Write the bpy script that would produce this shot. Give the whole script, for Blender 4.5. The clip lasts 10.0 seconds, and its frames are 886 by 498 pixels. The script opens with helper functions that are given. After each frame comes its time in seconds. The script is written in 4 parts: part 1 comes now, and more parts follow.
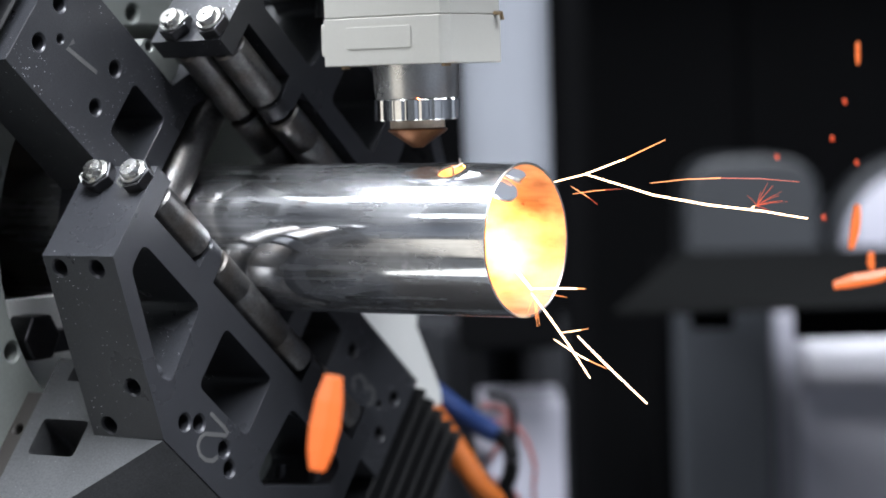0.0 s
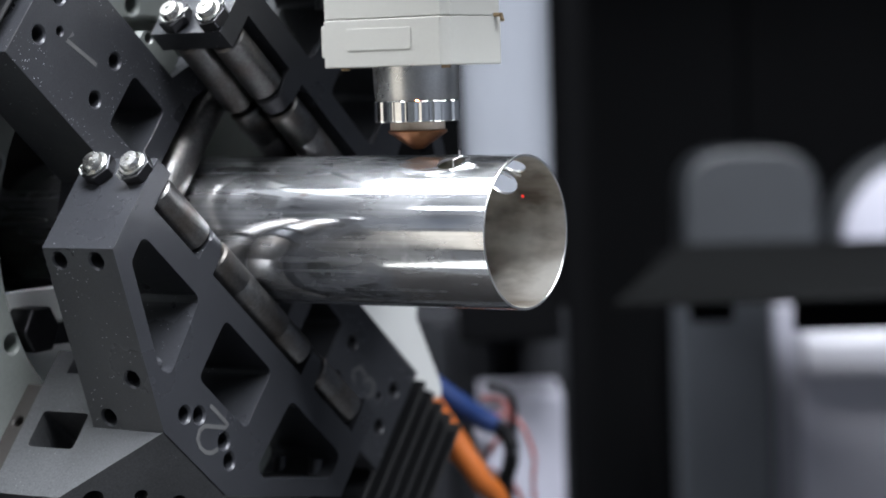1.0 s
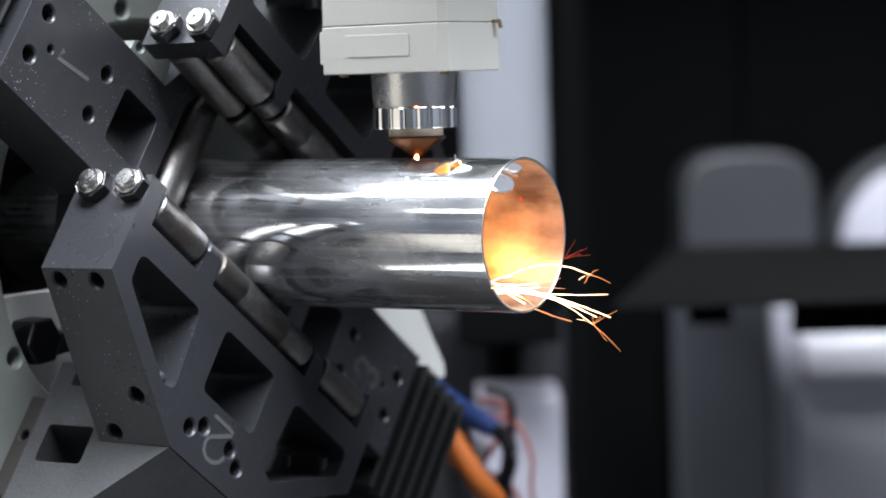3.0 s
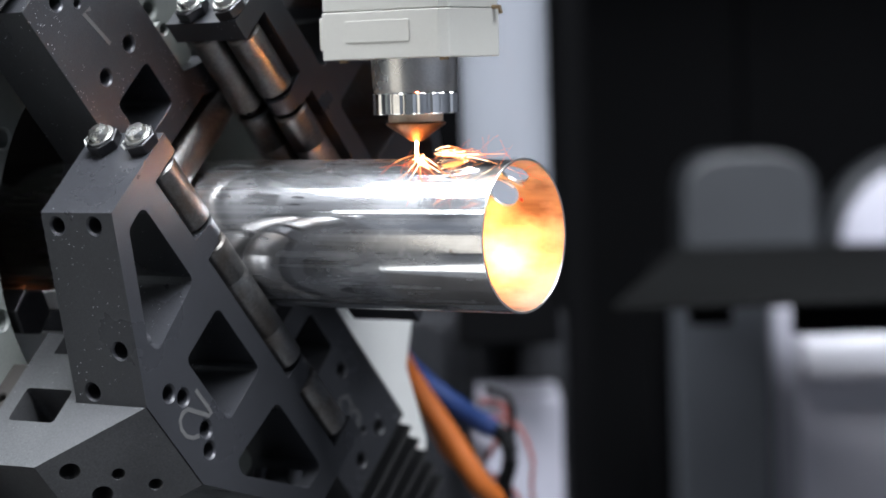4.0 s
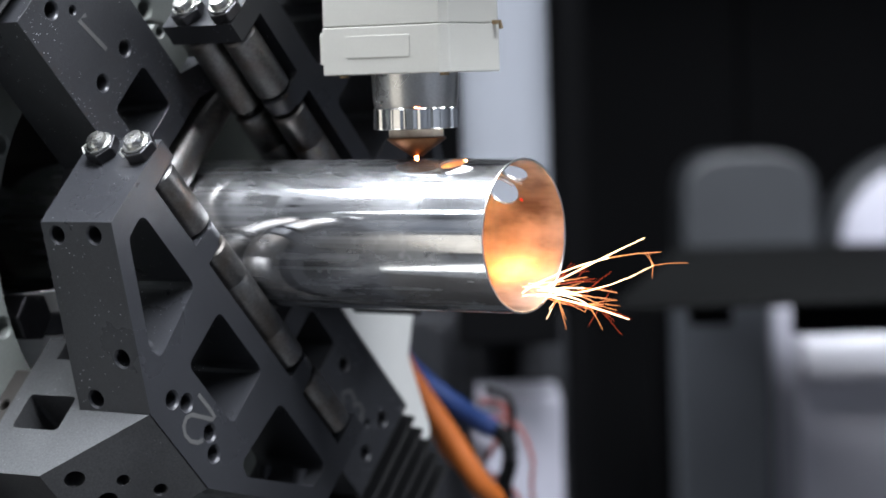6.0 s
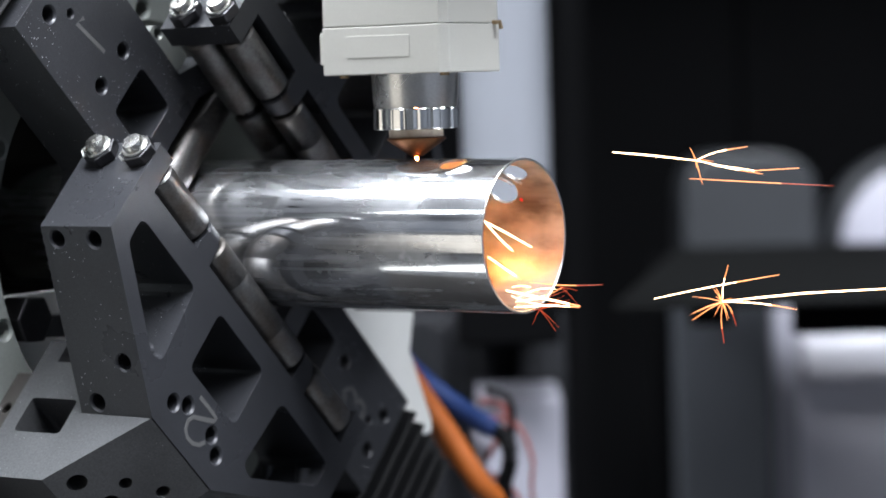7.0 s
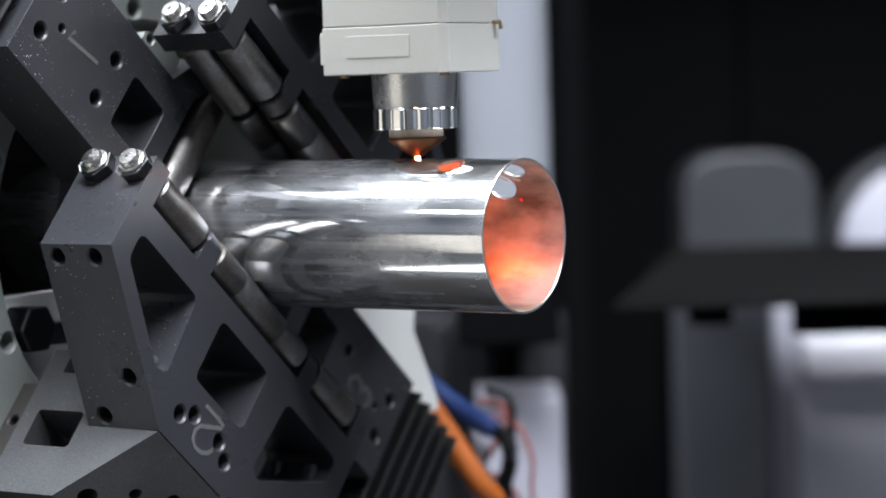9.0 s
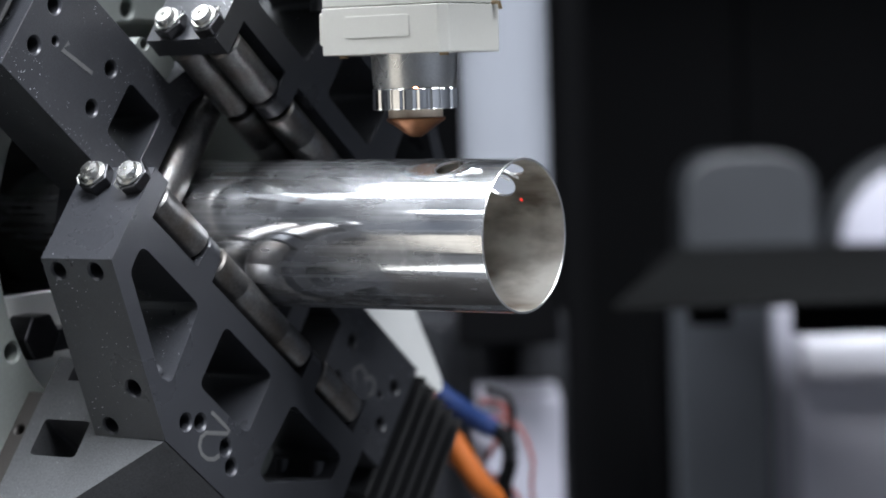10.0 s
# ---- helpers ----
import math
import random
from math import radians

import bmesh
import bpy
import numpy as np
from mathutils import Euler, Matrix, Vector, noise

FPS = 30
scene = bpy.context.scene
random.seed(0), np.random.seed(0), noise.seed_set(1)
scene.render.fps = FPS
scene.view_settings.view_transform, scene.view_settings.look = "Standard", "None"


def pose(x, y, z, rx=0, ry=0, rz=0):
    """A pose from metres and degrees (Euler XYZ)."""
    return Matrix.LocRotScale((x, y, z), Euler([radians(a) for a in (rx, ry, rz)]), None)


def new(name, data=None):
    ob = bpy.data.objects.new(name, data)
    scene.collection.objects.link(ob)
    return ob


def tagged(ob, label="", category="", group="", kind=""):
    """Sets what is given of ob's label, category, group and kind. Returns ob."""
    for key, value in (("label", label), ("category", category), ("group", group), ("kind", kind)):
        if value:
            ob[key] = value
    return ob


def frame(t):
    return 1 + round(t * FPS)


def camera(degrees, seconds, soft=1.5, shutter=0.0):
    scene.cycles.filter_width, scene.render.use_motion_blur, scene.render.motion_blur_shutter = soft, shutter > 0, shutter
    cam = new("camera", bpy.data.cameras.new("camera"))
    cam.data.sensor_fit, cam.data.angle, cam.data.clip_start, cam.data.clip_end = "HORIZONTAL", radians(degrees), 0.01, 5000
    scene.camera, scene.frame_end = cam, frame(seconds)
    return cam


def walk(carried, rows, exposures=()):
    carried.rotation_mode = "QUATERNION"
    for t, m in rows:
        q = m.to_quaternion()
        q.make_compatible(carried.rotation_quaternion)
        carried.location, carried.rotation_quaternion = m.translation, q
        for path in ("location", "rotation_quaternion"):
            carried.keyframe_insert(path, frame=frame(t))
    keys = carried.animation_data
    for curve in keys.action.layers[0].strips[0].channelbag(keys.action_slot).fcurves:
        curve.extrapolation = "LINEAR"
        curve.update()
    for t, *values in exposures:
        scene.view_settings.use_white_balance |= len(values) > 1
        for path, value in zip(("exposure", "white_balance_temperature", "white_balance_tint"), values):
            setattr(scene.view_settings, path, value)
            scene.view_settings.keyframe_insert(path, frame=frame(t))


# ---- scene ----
# ---------------------------------------------------------------- camera
YAW = 34.366
EYE = (0.7008, -1.0996, 0.0778)


def aim(dx, dy):
    """The camera's pose, panned so that the view slides by dx to the right and dy down, in units of a hundredth of a degree."""
    right = Vector((0.82614, 0.56272, -0.02879))
    up = Vector((-0.01222, 0.06896, 0.99754))
    ahead = Vector((-0.56333, 0.82376, -0.06385))
    m = Matrix((right, up, -ahead)).transposed().to_4x4()
    return Matrix.Translation(EYE) @ m @ pose(0, 0, 0, dy * 0.01, dx * 0.01, 0)


cam = camera(19.715, 10.0, soft=1.8)
cam.data.dof.use_dof = True
cam.data.dof.focus_distance = 1.29
cam.data.dof.aperture_fstop = 5.6
walk(cam, [(0.0, aim(3.8, 9.5)), (0.5, aim(3.8, 0.6)), (1.0, aim(3.2, -8.0)), (1.5, aim(3.2, -8.3)),
           (2.0, aim(1.9, -7.6)), (2.5, aim(0.0, -5.1)), (3.2, aim(-0.5, -1.0)), (4.0, aim(0, 0)), (10.0, aim(0, 0))])

# ---------------------------------------------------------------- world and light
world = bpy.data.worlds.new("hall_world")
scene.world = world
world.use_nodes = True
wbg = world.node_tree.nodes["Background"]
wbg.inputs[0].default_value = (0.75, 0.85, 1.0, 1)
wbg.inputs[1].default_value = 0.05
scene.view_settings.exposure = 0.0


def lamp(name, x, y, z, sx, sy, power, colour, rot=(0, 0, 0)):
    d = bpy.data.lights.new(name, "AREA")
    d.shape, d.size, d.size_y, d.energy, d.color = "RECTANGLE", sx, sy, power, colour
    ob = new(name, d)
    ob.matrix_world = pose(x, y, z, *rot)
    return tagged(ob, "unseen cream panel light added for the reflection in the tube" if "window" in name else "white tube light panel under the hall ceiling", "light")


COOL = (0.925, 0.96, 1.015)
lamp("ceiling_light", -1.4, -0.70, 2.4, 3.4, 1.1, 285, COOL)
lamp("ceiling_light", 2.2, -0.3, 2.6, 1.6, 2.2, 262, COOL)
lamp("ceiling_light", 0.7, -0.85, 2.5, 1.4, 0.9, 300, COOL)
lamp("ceiling_light", -0.5, 1.0, 2.9, 2.0, 0.4, 30, COOL)
lamp("ceiling_light", -2.2, -4.2, 3.3, 5.0, 0.6, 130, COOL)
# Unseen cream panel, added where the tube's cream reflection points; no window is built.
lamp("low_window_standin", -0.80, -2.0, -0.35, 1.25, 0.95, 4.2, (1.0, 0.93, 0.82), (90, 0, 0))

# ---------------------------------------------------------------- materials


def material(name, colour, rough=0.5, metal=0.0, grain=0.0, scale=200.0, blot=0.0, blot_scale=12.0, bump=0.0, stretch=(1, 1, 1),
             tint=None, specks=0.0, rough_var=0.0, spec=0.5):
    """A surface with fine grain, broad blots, optional stain colour and dust specks, in metres of the thing's own space."""
    m = bpy.data.materials.new(name)
    m.use_nodes = True
    n, l = m.node_tree.nodes, m.node_tree.links
    b = n["Principled BSDF"]
    b.inputs["Base Color"].default_value = (*colour, 1)
    b.inputs["Roughness"].default_value, b.inputs["Metallic"].default_value = rough, metal
    b.inputs["Specular IOR Level"].default_value = spec
    tc, mp = n.new("ShaderNodeTexCoord"), n.new("ShaderNodeMapping")
    mp.inputs["Scale"].default_value = stretch
    l.new(tc.outputs["Object"], mp.inputs["Vector"])

    def noise_at(s, detail=3.0):
        t = n.new("ShaderNodeTexNoise")
        t.inputs["Scale"].default_value, t.inputs["Detail"].default_value = s, detail
        l.new(mp.outputs[0], t.inputs["Vector"])
        return t.outputs["Fac"]

    def span(fac, a, b2, lo=0.3, hi=0.7):
        r = n.new("ShaderNodeMapRange")
        for i, v in enumerate((lo, hi, a, b2)):
            r.inputs[i + 1].default_value = v
        l.new(fac, r.inputs[0])
        return r.outputs[0]

    def mix(fac, a, b2, kind="MIX"):
        x = n.new("ShaderNodeMix")
        x.data_type, x.blend_type = "RGBA", kind
        for sock, v in ((x.inputs[0], fac), (x.inputs[6], a), (x.inputs[7], b2)):
            if hasattr(v, "links"):
                l.new(v, sock)
            elif isinstance(v, tuple):
                sock.default_value = (*v, 1)
            else:
                sock.default_value = v
        return x.outputs[2]

    col = mix(0.0, colour, colour)
    fine, broad = noise_at(scale, 4.0), noise_at(blot_scale, 5.0)
    if grain:
        col = mix(span(fine, 0.0, grain), col, tuple(c * 0.3 for c in colour))
    if blot:
        col = mix(span(broad, 0.0, blot, 0.42, 0.68), col, tint or tuple(c * 0.4 for c in colour))
    if specks:
        v = n.new("ShaderNodeTexVoronoi")
        v.inputs["Scale"].default_value = 700.0
        l.new(tc.outputs["Object"], v.inputs["Vector"])
        s = span(v.outputs["Distance"], 1.0, 0.0, 0.10, 0.22)
        sep = n.new("ShaderNodeSeparateColor")
        l.new(v.outputs["Color"], sep.inputs[0])
        chosen = span(sep.outputs[0], 0.0, 1.0, 0.88, 0.92)
        s1, s2 = n.new("ShaderNodeMath"), n.new("ShaderNodeMath")
        s1.operation = s2.operation = "MULTIPLY"
        l.new(s, s1.inputs[0])
        l.new(chosen, s1.inputs[1])
        l.new(s1.outputs[0], s2.inputs[0])
        l.new(span(noise_at(30.0, 2.0), 0.0, specks, 0.44, 0.70), s2.inputs[1])
        col = mix(s2.outputs[0], col, (0.6, 0.62, 0.65))
    l.new(col, b.inputs["Base Color"])
    if rough_var:
        l.new(span(broad, rough - rough_var, rough + rough_var), b.inputs["Roughness"])
    if bump:
        bp = n.new("ShaderNodeBump")
        bp.inputs["Strength"].default_value, bp.inputs["Distance"].default_value = bump, 0.0006
        l.new(fine, bp.inputs["Height"])
        l.new(bp.outputs[0], b.inputs["Normal"])
    return m


def glowing(name, colour, strength):
    m = bpy.data.materials.new(name)
    m.use_nodes = True
    b = m.node_tree.nodes["Principled BSDF"]
    b.inputs["Base Color"].default_value = (0.02, 0.01, 0.0, 1)
    b.inputs["Emission Color"].default_value = (*colour, 1)
    b.inputs["Emission Strength"].default_value = strength
    return m


def drawn_along_x(m, amount):
    """Stretches a turned part's highlights along its axis."""
    n, l = m.node_tree.nodes, m.node_tree.links
    t = n.new("ShaderNodeTangent")
    t.direction_type, t.axis = "RADIAL", "X"
    b = n["Principled BSDF"]
    l.new(t.outputs[0], b.inputs["Tangent"])
    b.inputs["Anisotropic"].default_value, b.inputs["Anisotropic Rotation"].default_value = amount, 0.25
    return m


ANODISED = material("black_anodised_metal", (0.044, 0.046, 0.053), 0.33, 0.40, 0.5, 1400, 0.35, 22, 0.25, specks=2.2, rough_var=0.08)
SLIDE = material("grey_hard_coated_metal", (0.095, 0.098, 0.105), 0.36, 0.5, 0.5, 900, 0.35, 22, 0.2, specks=0.7, rough_var=0.1)
DISC = material("grey_painted_iron", (0.21, 0.225, 0.215), 0.4, 0.2, 0.15, 500, 0.3, 9, 0.05, rough_var=0.08)
ROLLER = material("ground_roller_steel", (0.205, 0.204, 0.204), 0.45, 1.0, 0.5, 600, 0.55, 60, 0.15, tint=(0.10, 0.075, 0.055), rough_var=0.1)
NUT = material("blackened_nut_steel", (0.065, 0.065, 0.07), 0.35, 1.0, 0.3, 800, 0.3, 80, 0.1, rough_var=0.08)
LINING = material("brown_black_bore_lining", (0.020, 0.017, 0.015), 0.6, 0.0, 0.2, 300, 0.3, 9, 0.05)
BOLT = material("zinc_plated_steel", (0.62, 0.62, 0.60), 0.28, 1.0, 0.3, 900, 0.3, 90, 0.1, rough_var=0.08)
def smeared_steel(name):
    """Polished tube steel: a mirror lobe and a hazy lobe, mixed by smears, drawing streaks and wiped patches."""
    m = material(name, (0.86, 0.88, 0.91), 0.085, 1.0, 0.15, 260, 0.55, 24, 0.03, stretch=(0.45, 1, 1), tint=(0.56, 0.47, 0.35))
    n, l = m.node_tree.nodes, m.node_tree.links
    sharp, out = n["Principled BSDF"], n["Material Output"]
    haze = n.new("ShaderNodeBsdfPrincipled")
    haze.inputs["Base Color"].default_value = (0.80, 0.82, 0.86, 1)
    haze.inputs["Metallic"].default_value, haze.inputs["Roughness"].default_value = 1.0, 0.46
    tc = n.new("ShaderNodeTexCoord")
    total = None
    for scale, stretch, lo, hi, low, high, detail in ((22, (0.55, 1, 1), 0.36, 0.66, 0.0, 0.36, 5), (300, (0.02, 1, 1), 0.45, 0.75, 0.0, 0.17, 2), (120, (0.9, 1, 1), 0.58, 0.74, 0.0, 0.12, 4)):
        mp, tx, mr = n.new("ShaderNodeMapping"), n.new("ShaderNodeTexNoise"), n.new("ShaderNodeMapRange")
        mp.inputs["Scale"].default_value = stretch
        tx.inputs["Scale"].default_value, tx.inputs["Detail"].default_value = scale, detail
        for i, v in enumerate((lo, hi, low, high)):
            mr.inputs[i + 1].default_value = v
        l.new(tc.outputs["Object"], mp.inputs[0])
        l.new(mp.outputs[0], tx.inputs["Vector"])
        l.new(tx.outputs["Fac"], mr.inputs[0])
        if total is None:
            total = mr.outputs[0]
        else:
            add = n.new("ShaderNodeMath")
            add.use_clamp = True
            l.new(total, add.inputs[0])
            l.new(mr.outputs[0], add.inputs[1])
            total = add.outputs[0]
    # rusty touch marks
    vo, sp = n.new("ShaderNodeTexNoise"), n.new("ShaderNodeMapRange")
    vo.inputs["Scale"].default_value, vo.inputs["Detail"].default_value = 55, 6
    for i, v in enumerate((0.665, 0.72, 0.0, 0.75)):
        sp.inputs[i + 1].default_value = v
    l.new(tc.outputs["Object"], vo.inputs["Vector"])
    l.new(vo.outputs["Fac"], sp.inputs[0])
    rust = n.new("ShaderNodeMix")
    rust.data_type = "RGBA"
    rust.inputs[7].default_value = (0.30, 0.19, 0.11, 1)
    l.new(sp.outputs[0], rust.inputs[0])
    l.new(sharp.inputs["Base Color"].links[0].from_socket, rust.inputs[6])
    l.new(rust.outputs[2], sharp.inputs["Base Color"])
    mix = n.new("ShaderNodeMixShader")
    l.new(total, mix.inputs[0])
    l.new(sharp.outputs[0], mix.inputs[1])
    l.new(haze.outputs[0], mix.inputs[2])
    l.new(mix.outputs[0], out.inputs[0])
    return drawn_along_x(m, 0.5)


STEEL = smeared_steel("bright_stainless_steel")


def blotched_bore(name):
    """The tube's inner wall: dull and glossy streaks side by side, with brown blotches painted along the tube for
    tarnish and reflections.
    """
    m = material(name, (0.74, 0.72, 0.67), 0.5, 0.7, 0.2, 220, 1.0, 52, 0.05, stretch=(0.5, 1, 1), tint=(0.13, 0.10, 0.075))
    n, l = m.node_tree.nodes, m.node_tree.links
    dull, out = n["Principled BSDF"], n["Material Output"]
    gloss = n.new("ShaderNodeBsdfPrincipled")
    gloss.inputs["Metallic"].default_value, gloss.inputs["Roughness"].default_value = 1.0, 0.33
    gloss.inputs["Base Color"].default_value = (0.70, 0.67, 0.62, 1)
    tc, mp, tx, mr = n.new("ShaderNodeTexCoord"), n.new("ShaderNodeMapping"), n.new("ShaderNodeTexNoise"), n.new("ShaderNodeMapRange")
    mp.inputs["Scale"].default_value = (0.12, 1, 1)
    tx.inputs["Scale"].default_value, tx.inputs["Detail"].default_value = 70, 4
    for i, v in enumerate((0.35, 0.65, 0.05, 0.5)):
        mr.inputs[i + 1].default_value = v
    l.new(tc.outputs["Object"], mp.inputs[0])
    l.new(mp.outputs[0], tx.inputs["Vector"])
    l.new(tx.outputs["Fac"], mr.inputs[0])
    wave = n.new("ShaderNodeBump")
    wave.inputs["Strength"].default_value, wave.inputs["Distance"].default_value = 0.35, 0.002
    l.new(tx.outputs["Fac"], wave.inputs["Height"])
    l.new(wave.outputs[0], gloss.inputs["Normal"])
    mix = n.new("ShaderNodeMixShader")
    l.new(mr.outputs[0], mix.inputs[0])
    l.new(dull.outputs[0], mix.inputs[1])
    l.new(gloss.outputs[0], mix.inputs[2])
    l.new(mix.outputs[0], out.inputs[0])
    return m


BORE = blotched_bore("dull_inner_steel")
CUT = material("bright_cut_edge", (0.85, 0.85, 0.84), 0.3, 1.0, 0.1, 500)
CREAM = material("cream_white_paint", (0.61, 0.605, 0.565), 0.42, 0.0, 0.05, 900, 0.10, 12, 0.04, rough_var=0.06)
SATIN = material("satin_aluminium", (0.66, 0.66, 0.65), 0.30, 0.85, 0.2, 800, 0.2, 20, 0.05, rough_var=0.05)
CHROME = material("polished_chrome", (0.80, 0.80, 0.79), 0.12, 1.0, 0.1, 300, 0.15, 60, 0.0)
COPPER = material("worn_copper", (0.25, 0.105, 0.048), 0.42, 1.0, 0.4, 500, 0.6, 70, 0.1, tint=(0.15, 0.08, 0.045), rough_var=0.1)
CERAMIC = material("sooty_ceramic", (0.58, 0.50, 0.41), 0.5, 0.0, 0.3, 500, 0.6, 90, 0.1, tint=(0.16, 0.11, 0.07))
BRASS = material("brown_brass", (0.45, 0.33, 0.20), 0.4, 1.0, 0.3, 500, 0.4, 60, 0.1)
# On the back panels this near-black stands in for the unlit hall.
DARK = material("black_paint_and_dim_hall", (0.0012, 0.0013, 0.0017), 0.8, 0.0, 0.3, 300, 0.3, 8, 0.05, spec=0.05)
RUBBER = material("black_bellows_rubber", (0.0035, 0.0038, 0.0048), 0.5, 0.0, 0.4, 400, 0.3, 30, 0.1, spec=0.16)
WHITE = material("white_powder_coat", (0.74, 0.75, 0.74), 0.45, 0.0, 0.05, 700, 0.12, 20, 0.03)
COLUMN = material("grey_column_paint", (0.26, 0.275, 0.31), 0.35, 0.2, 0.05, 400, 0.2, 5, 0.03)
BOXGREY = material("pale_grey_plastic", (0.29, 0.29, 0.34), 0.5, 0.0, 0.05, 400, 0.15, 6, 0.03)
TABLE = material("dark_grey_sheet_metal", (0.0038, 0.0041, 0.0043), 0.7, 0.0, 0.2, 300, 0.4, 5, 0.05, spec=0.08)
POST = material("slate_grey_paint", (0.050, 0.055, 0.065), 0.5, 0.1, 0.1, 300, 0.3, 4, 0.03)
LIGHTPANEL = material("light_grey_cabinet_paint", (0.60, 0.60, 0.67), 0.4, 0.0, 0.05, 300, 0.2, 3, 0.03)
LIDGREY = material("pale_lid_paint", (0.52, 0.52, 0.57), 0.45, 0.0, 0.05, 300, 0.2, 3, 0.03)
DRUM = material("mid_grey_drum_paint", (0.020, 0.0225, 0.027), 0.5, 0.1, 0.1, 300, 0.3, 6, 0.03)
BLUE = material("blue_hose_rubber", (0.003, 0.022, 0.105), 0.5, 0.0, 0.1, 300, 0.2, 30)
ORANGE = material("orange_cable_sheath", (0.40, 0.10, 0.012), 0.5, 0.0, 0.1, 300, 0.2, 30)
BED = material("dark_slate_paint", (0.005, 0.006, 0.010), 0.7, 0.0, 0.1, 300, 0.3, 8, 0.03)
REDWIRE = material("red_wire_sheath", (0.22, 0.05, 0.045), 0.5, 0.0, 0.1, 300, 0.2, 30)
CONCRETE = material("grey_epoxy_floor", (0.026, 0.027, 0.029), 0.5, 0.0, 0.2, 60, 0.3, 1.5, 0.05)
DIMWALL = material("dark_green_wall_paint", (0.036, 0.039, 0.042), 0.6, 0.0, 0.1, 60, 0.2, 1.0, 0.03)
WALLPAINT = material("blue_grey_wall_paint", (0.22, 0.24, 0.28), 0.6, 0.0, 0.1, 60, 0.2, 1.0, 0.03)
MARK = material("bare_metal_engraving", (0.095, 0.096, 0.098), 0.5, 0.3, 0.2, 900)

# ---------------------------------------------------------------- mesh helpers


def mesh_object(name, bm, mat, parent=None, label="", smooth=False, bevel=0.0, segs=2):
    bmesh.ops.recalc_face_normals(bm, faces=bm.faces[:])
    me = bpy.data.meshes.new(name)
    bm.to_mesh(me)
    bm.free()
    for m in (mat if isinstance(mat, (list, tuple)) else [mat]):
        me.materials.append(m)
    ob = new(name, me)
    if smooth:
        me.shade_smooth()
        me.set_sharp_from_angle(angle=radians(38))
    if bevel:
        segs = 6 if bevel > 0.02 else segs
        b = ob.modifiers.new("bevel", "BEVEL")
        b.width, b.segments, b.limit_method, b.angle_limit = bevel, segs, "ANGLE", radians(35)
        b.harden_normals = False
    if parent:
        ob.parent = parent
    if label:
        tagged(ob, label)
    return ob


def part(name, bm, mat, parent, label="", **more):
    return mesh_object(name, bm, mat, parent, label, **more)


def thing(name, label, category, group="", kind=""):
    return tagged(new(name), label, category, group, kind)


def prism(bm, pts, x0, x1, mat=None):
    """The polygon pts, as (y, z), drawn out along x from x0 to x1."""
    a = [bm.verts.new((x0, y, z)) for y, z in pts]
    b = [bm.verts.new((x1, y, z)) for y, z in pts]
    bm.faces.new(a)
    bm.faces.new(b[::-1])
    for i in range(len(pts)):
        j = (i + 1) % len(pts)
        bm.faces.new((a[j], a[i], b[i], b[j]))
    if mat:
        bmesh.ops.transform(bm, matrix=mat, verts=a + b)
    return bm


def box(bm, x0, x1, y0, y1, z0, z1, mat=None):
    return prism(bm, [(y0, z0), (y1, z0), (y1, z1), (y0, z1)], x0, x1, mat)


def lathe(bm, profile, mat=None, n=48, closed=True):
    """Turns (radius, height) pairs round z."""
    rings = []
    for r, z in profile:
        rings.append([bm.verts.new((r * math.cos(2 * math.pi * k / n), r * math.sin(2 * math.pi * k / n), z)) for k in range(n)])
    for a, b in zip(rings, rings[1:]):
        for k in range(n):
            bm.faces.new((a[k], a[(k + 1) % n], b[(k + 1) % n], b[k]))
    if closed:
        bm.faces.new(rings[0][::-1])
        bm.faces.new(rings[-1])
    if mat:
        bmesh.ops.transform(bm, matrix=mat, verts=[v for ring in rings for v in ring])
    return bm


def rounded(pts, r, n=4):
    """The polygon with its corners rounded by r."""
    out = []
    k = len(pts)
    for i in range(k):
        p, a, b = Vector(pts[i]), Vector(pts[i - 1]), Vector(pts[(i + 1) % k])
        u, v = (a - p).normalized(), (b - p).normalized()
        half = u.angle(v) / 2
        d = min(r / math.tan(half), 0.45 * (a - p).length, 0.45 * (b - p).length)
        p0, p1 = p + u * d, p + v * d
        for j in range(n + 1):
            s = j / n
            q = p0.lerp(p, s).lerp(p.lerp(p1, s), s)
            out.append((q.x, q.y))
    return out


def carve(bm, cutter):
    """bm less cutter, as a new bmesh."""
    obs = []
    for b in (bm, cutter):
        bmesh.ops.recalc_face_normals(b, faces=b.faces[:])
        me = bpy.data.meshes.new("blank")
        b.to_mesh(me)
        b.free()
        obs.append(new("blank", me))
    mod = obs[0].modifiers.new("cut", "BOOLEAN")
    mod.operation, mod.object, mod.solver = "DIFFERENCE", obs[1], "EXACT"
    dg = bpy.context.evaluated_depsgraph_get()
    dg.update()
    out = bmesh.new()
    ev = obs[0].evaluated_get(dg)
    me = ev.to_mesh()
    out.from_mesh(me)
    ev.to_mesh_clear()
    for ob in obs:
        me = ob.data
        bpy.data.objects.remove(ob)
        bpy.data.meshes.remove(me)
    return out


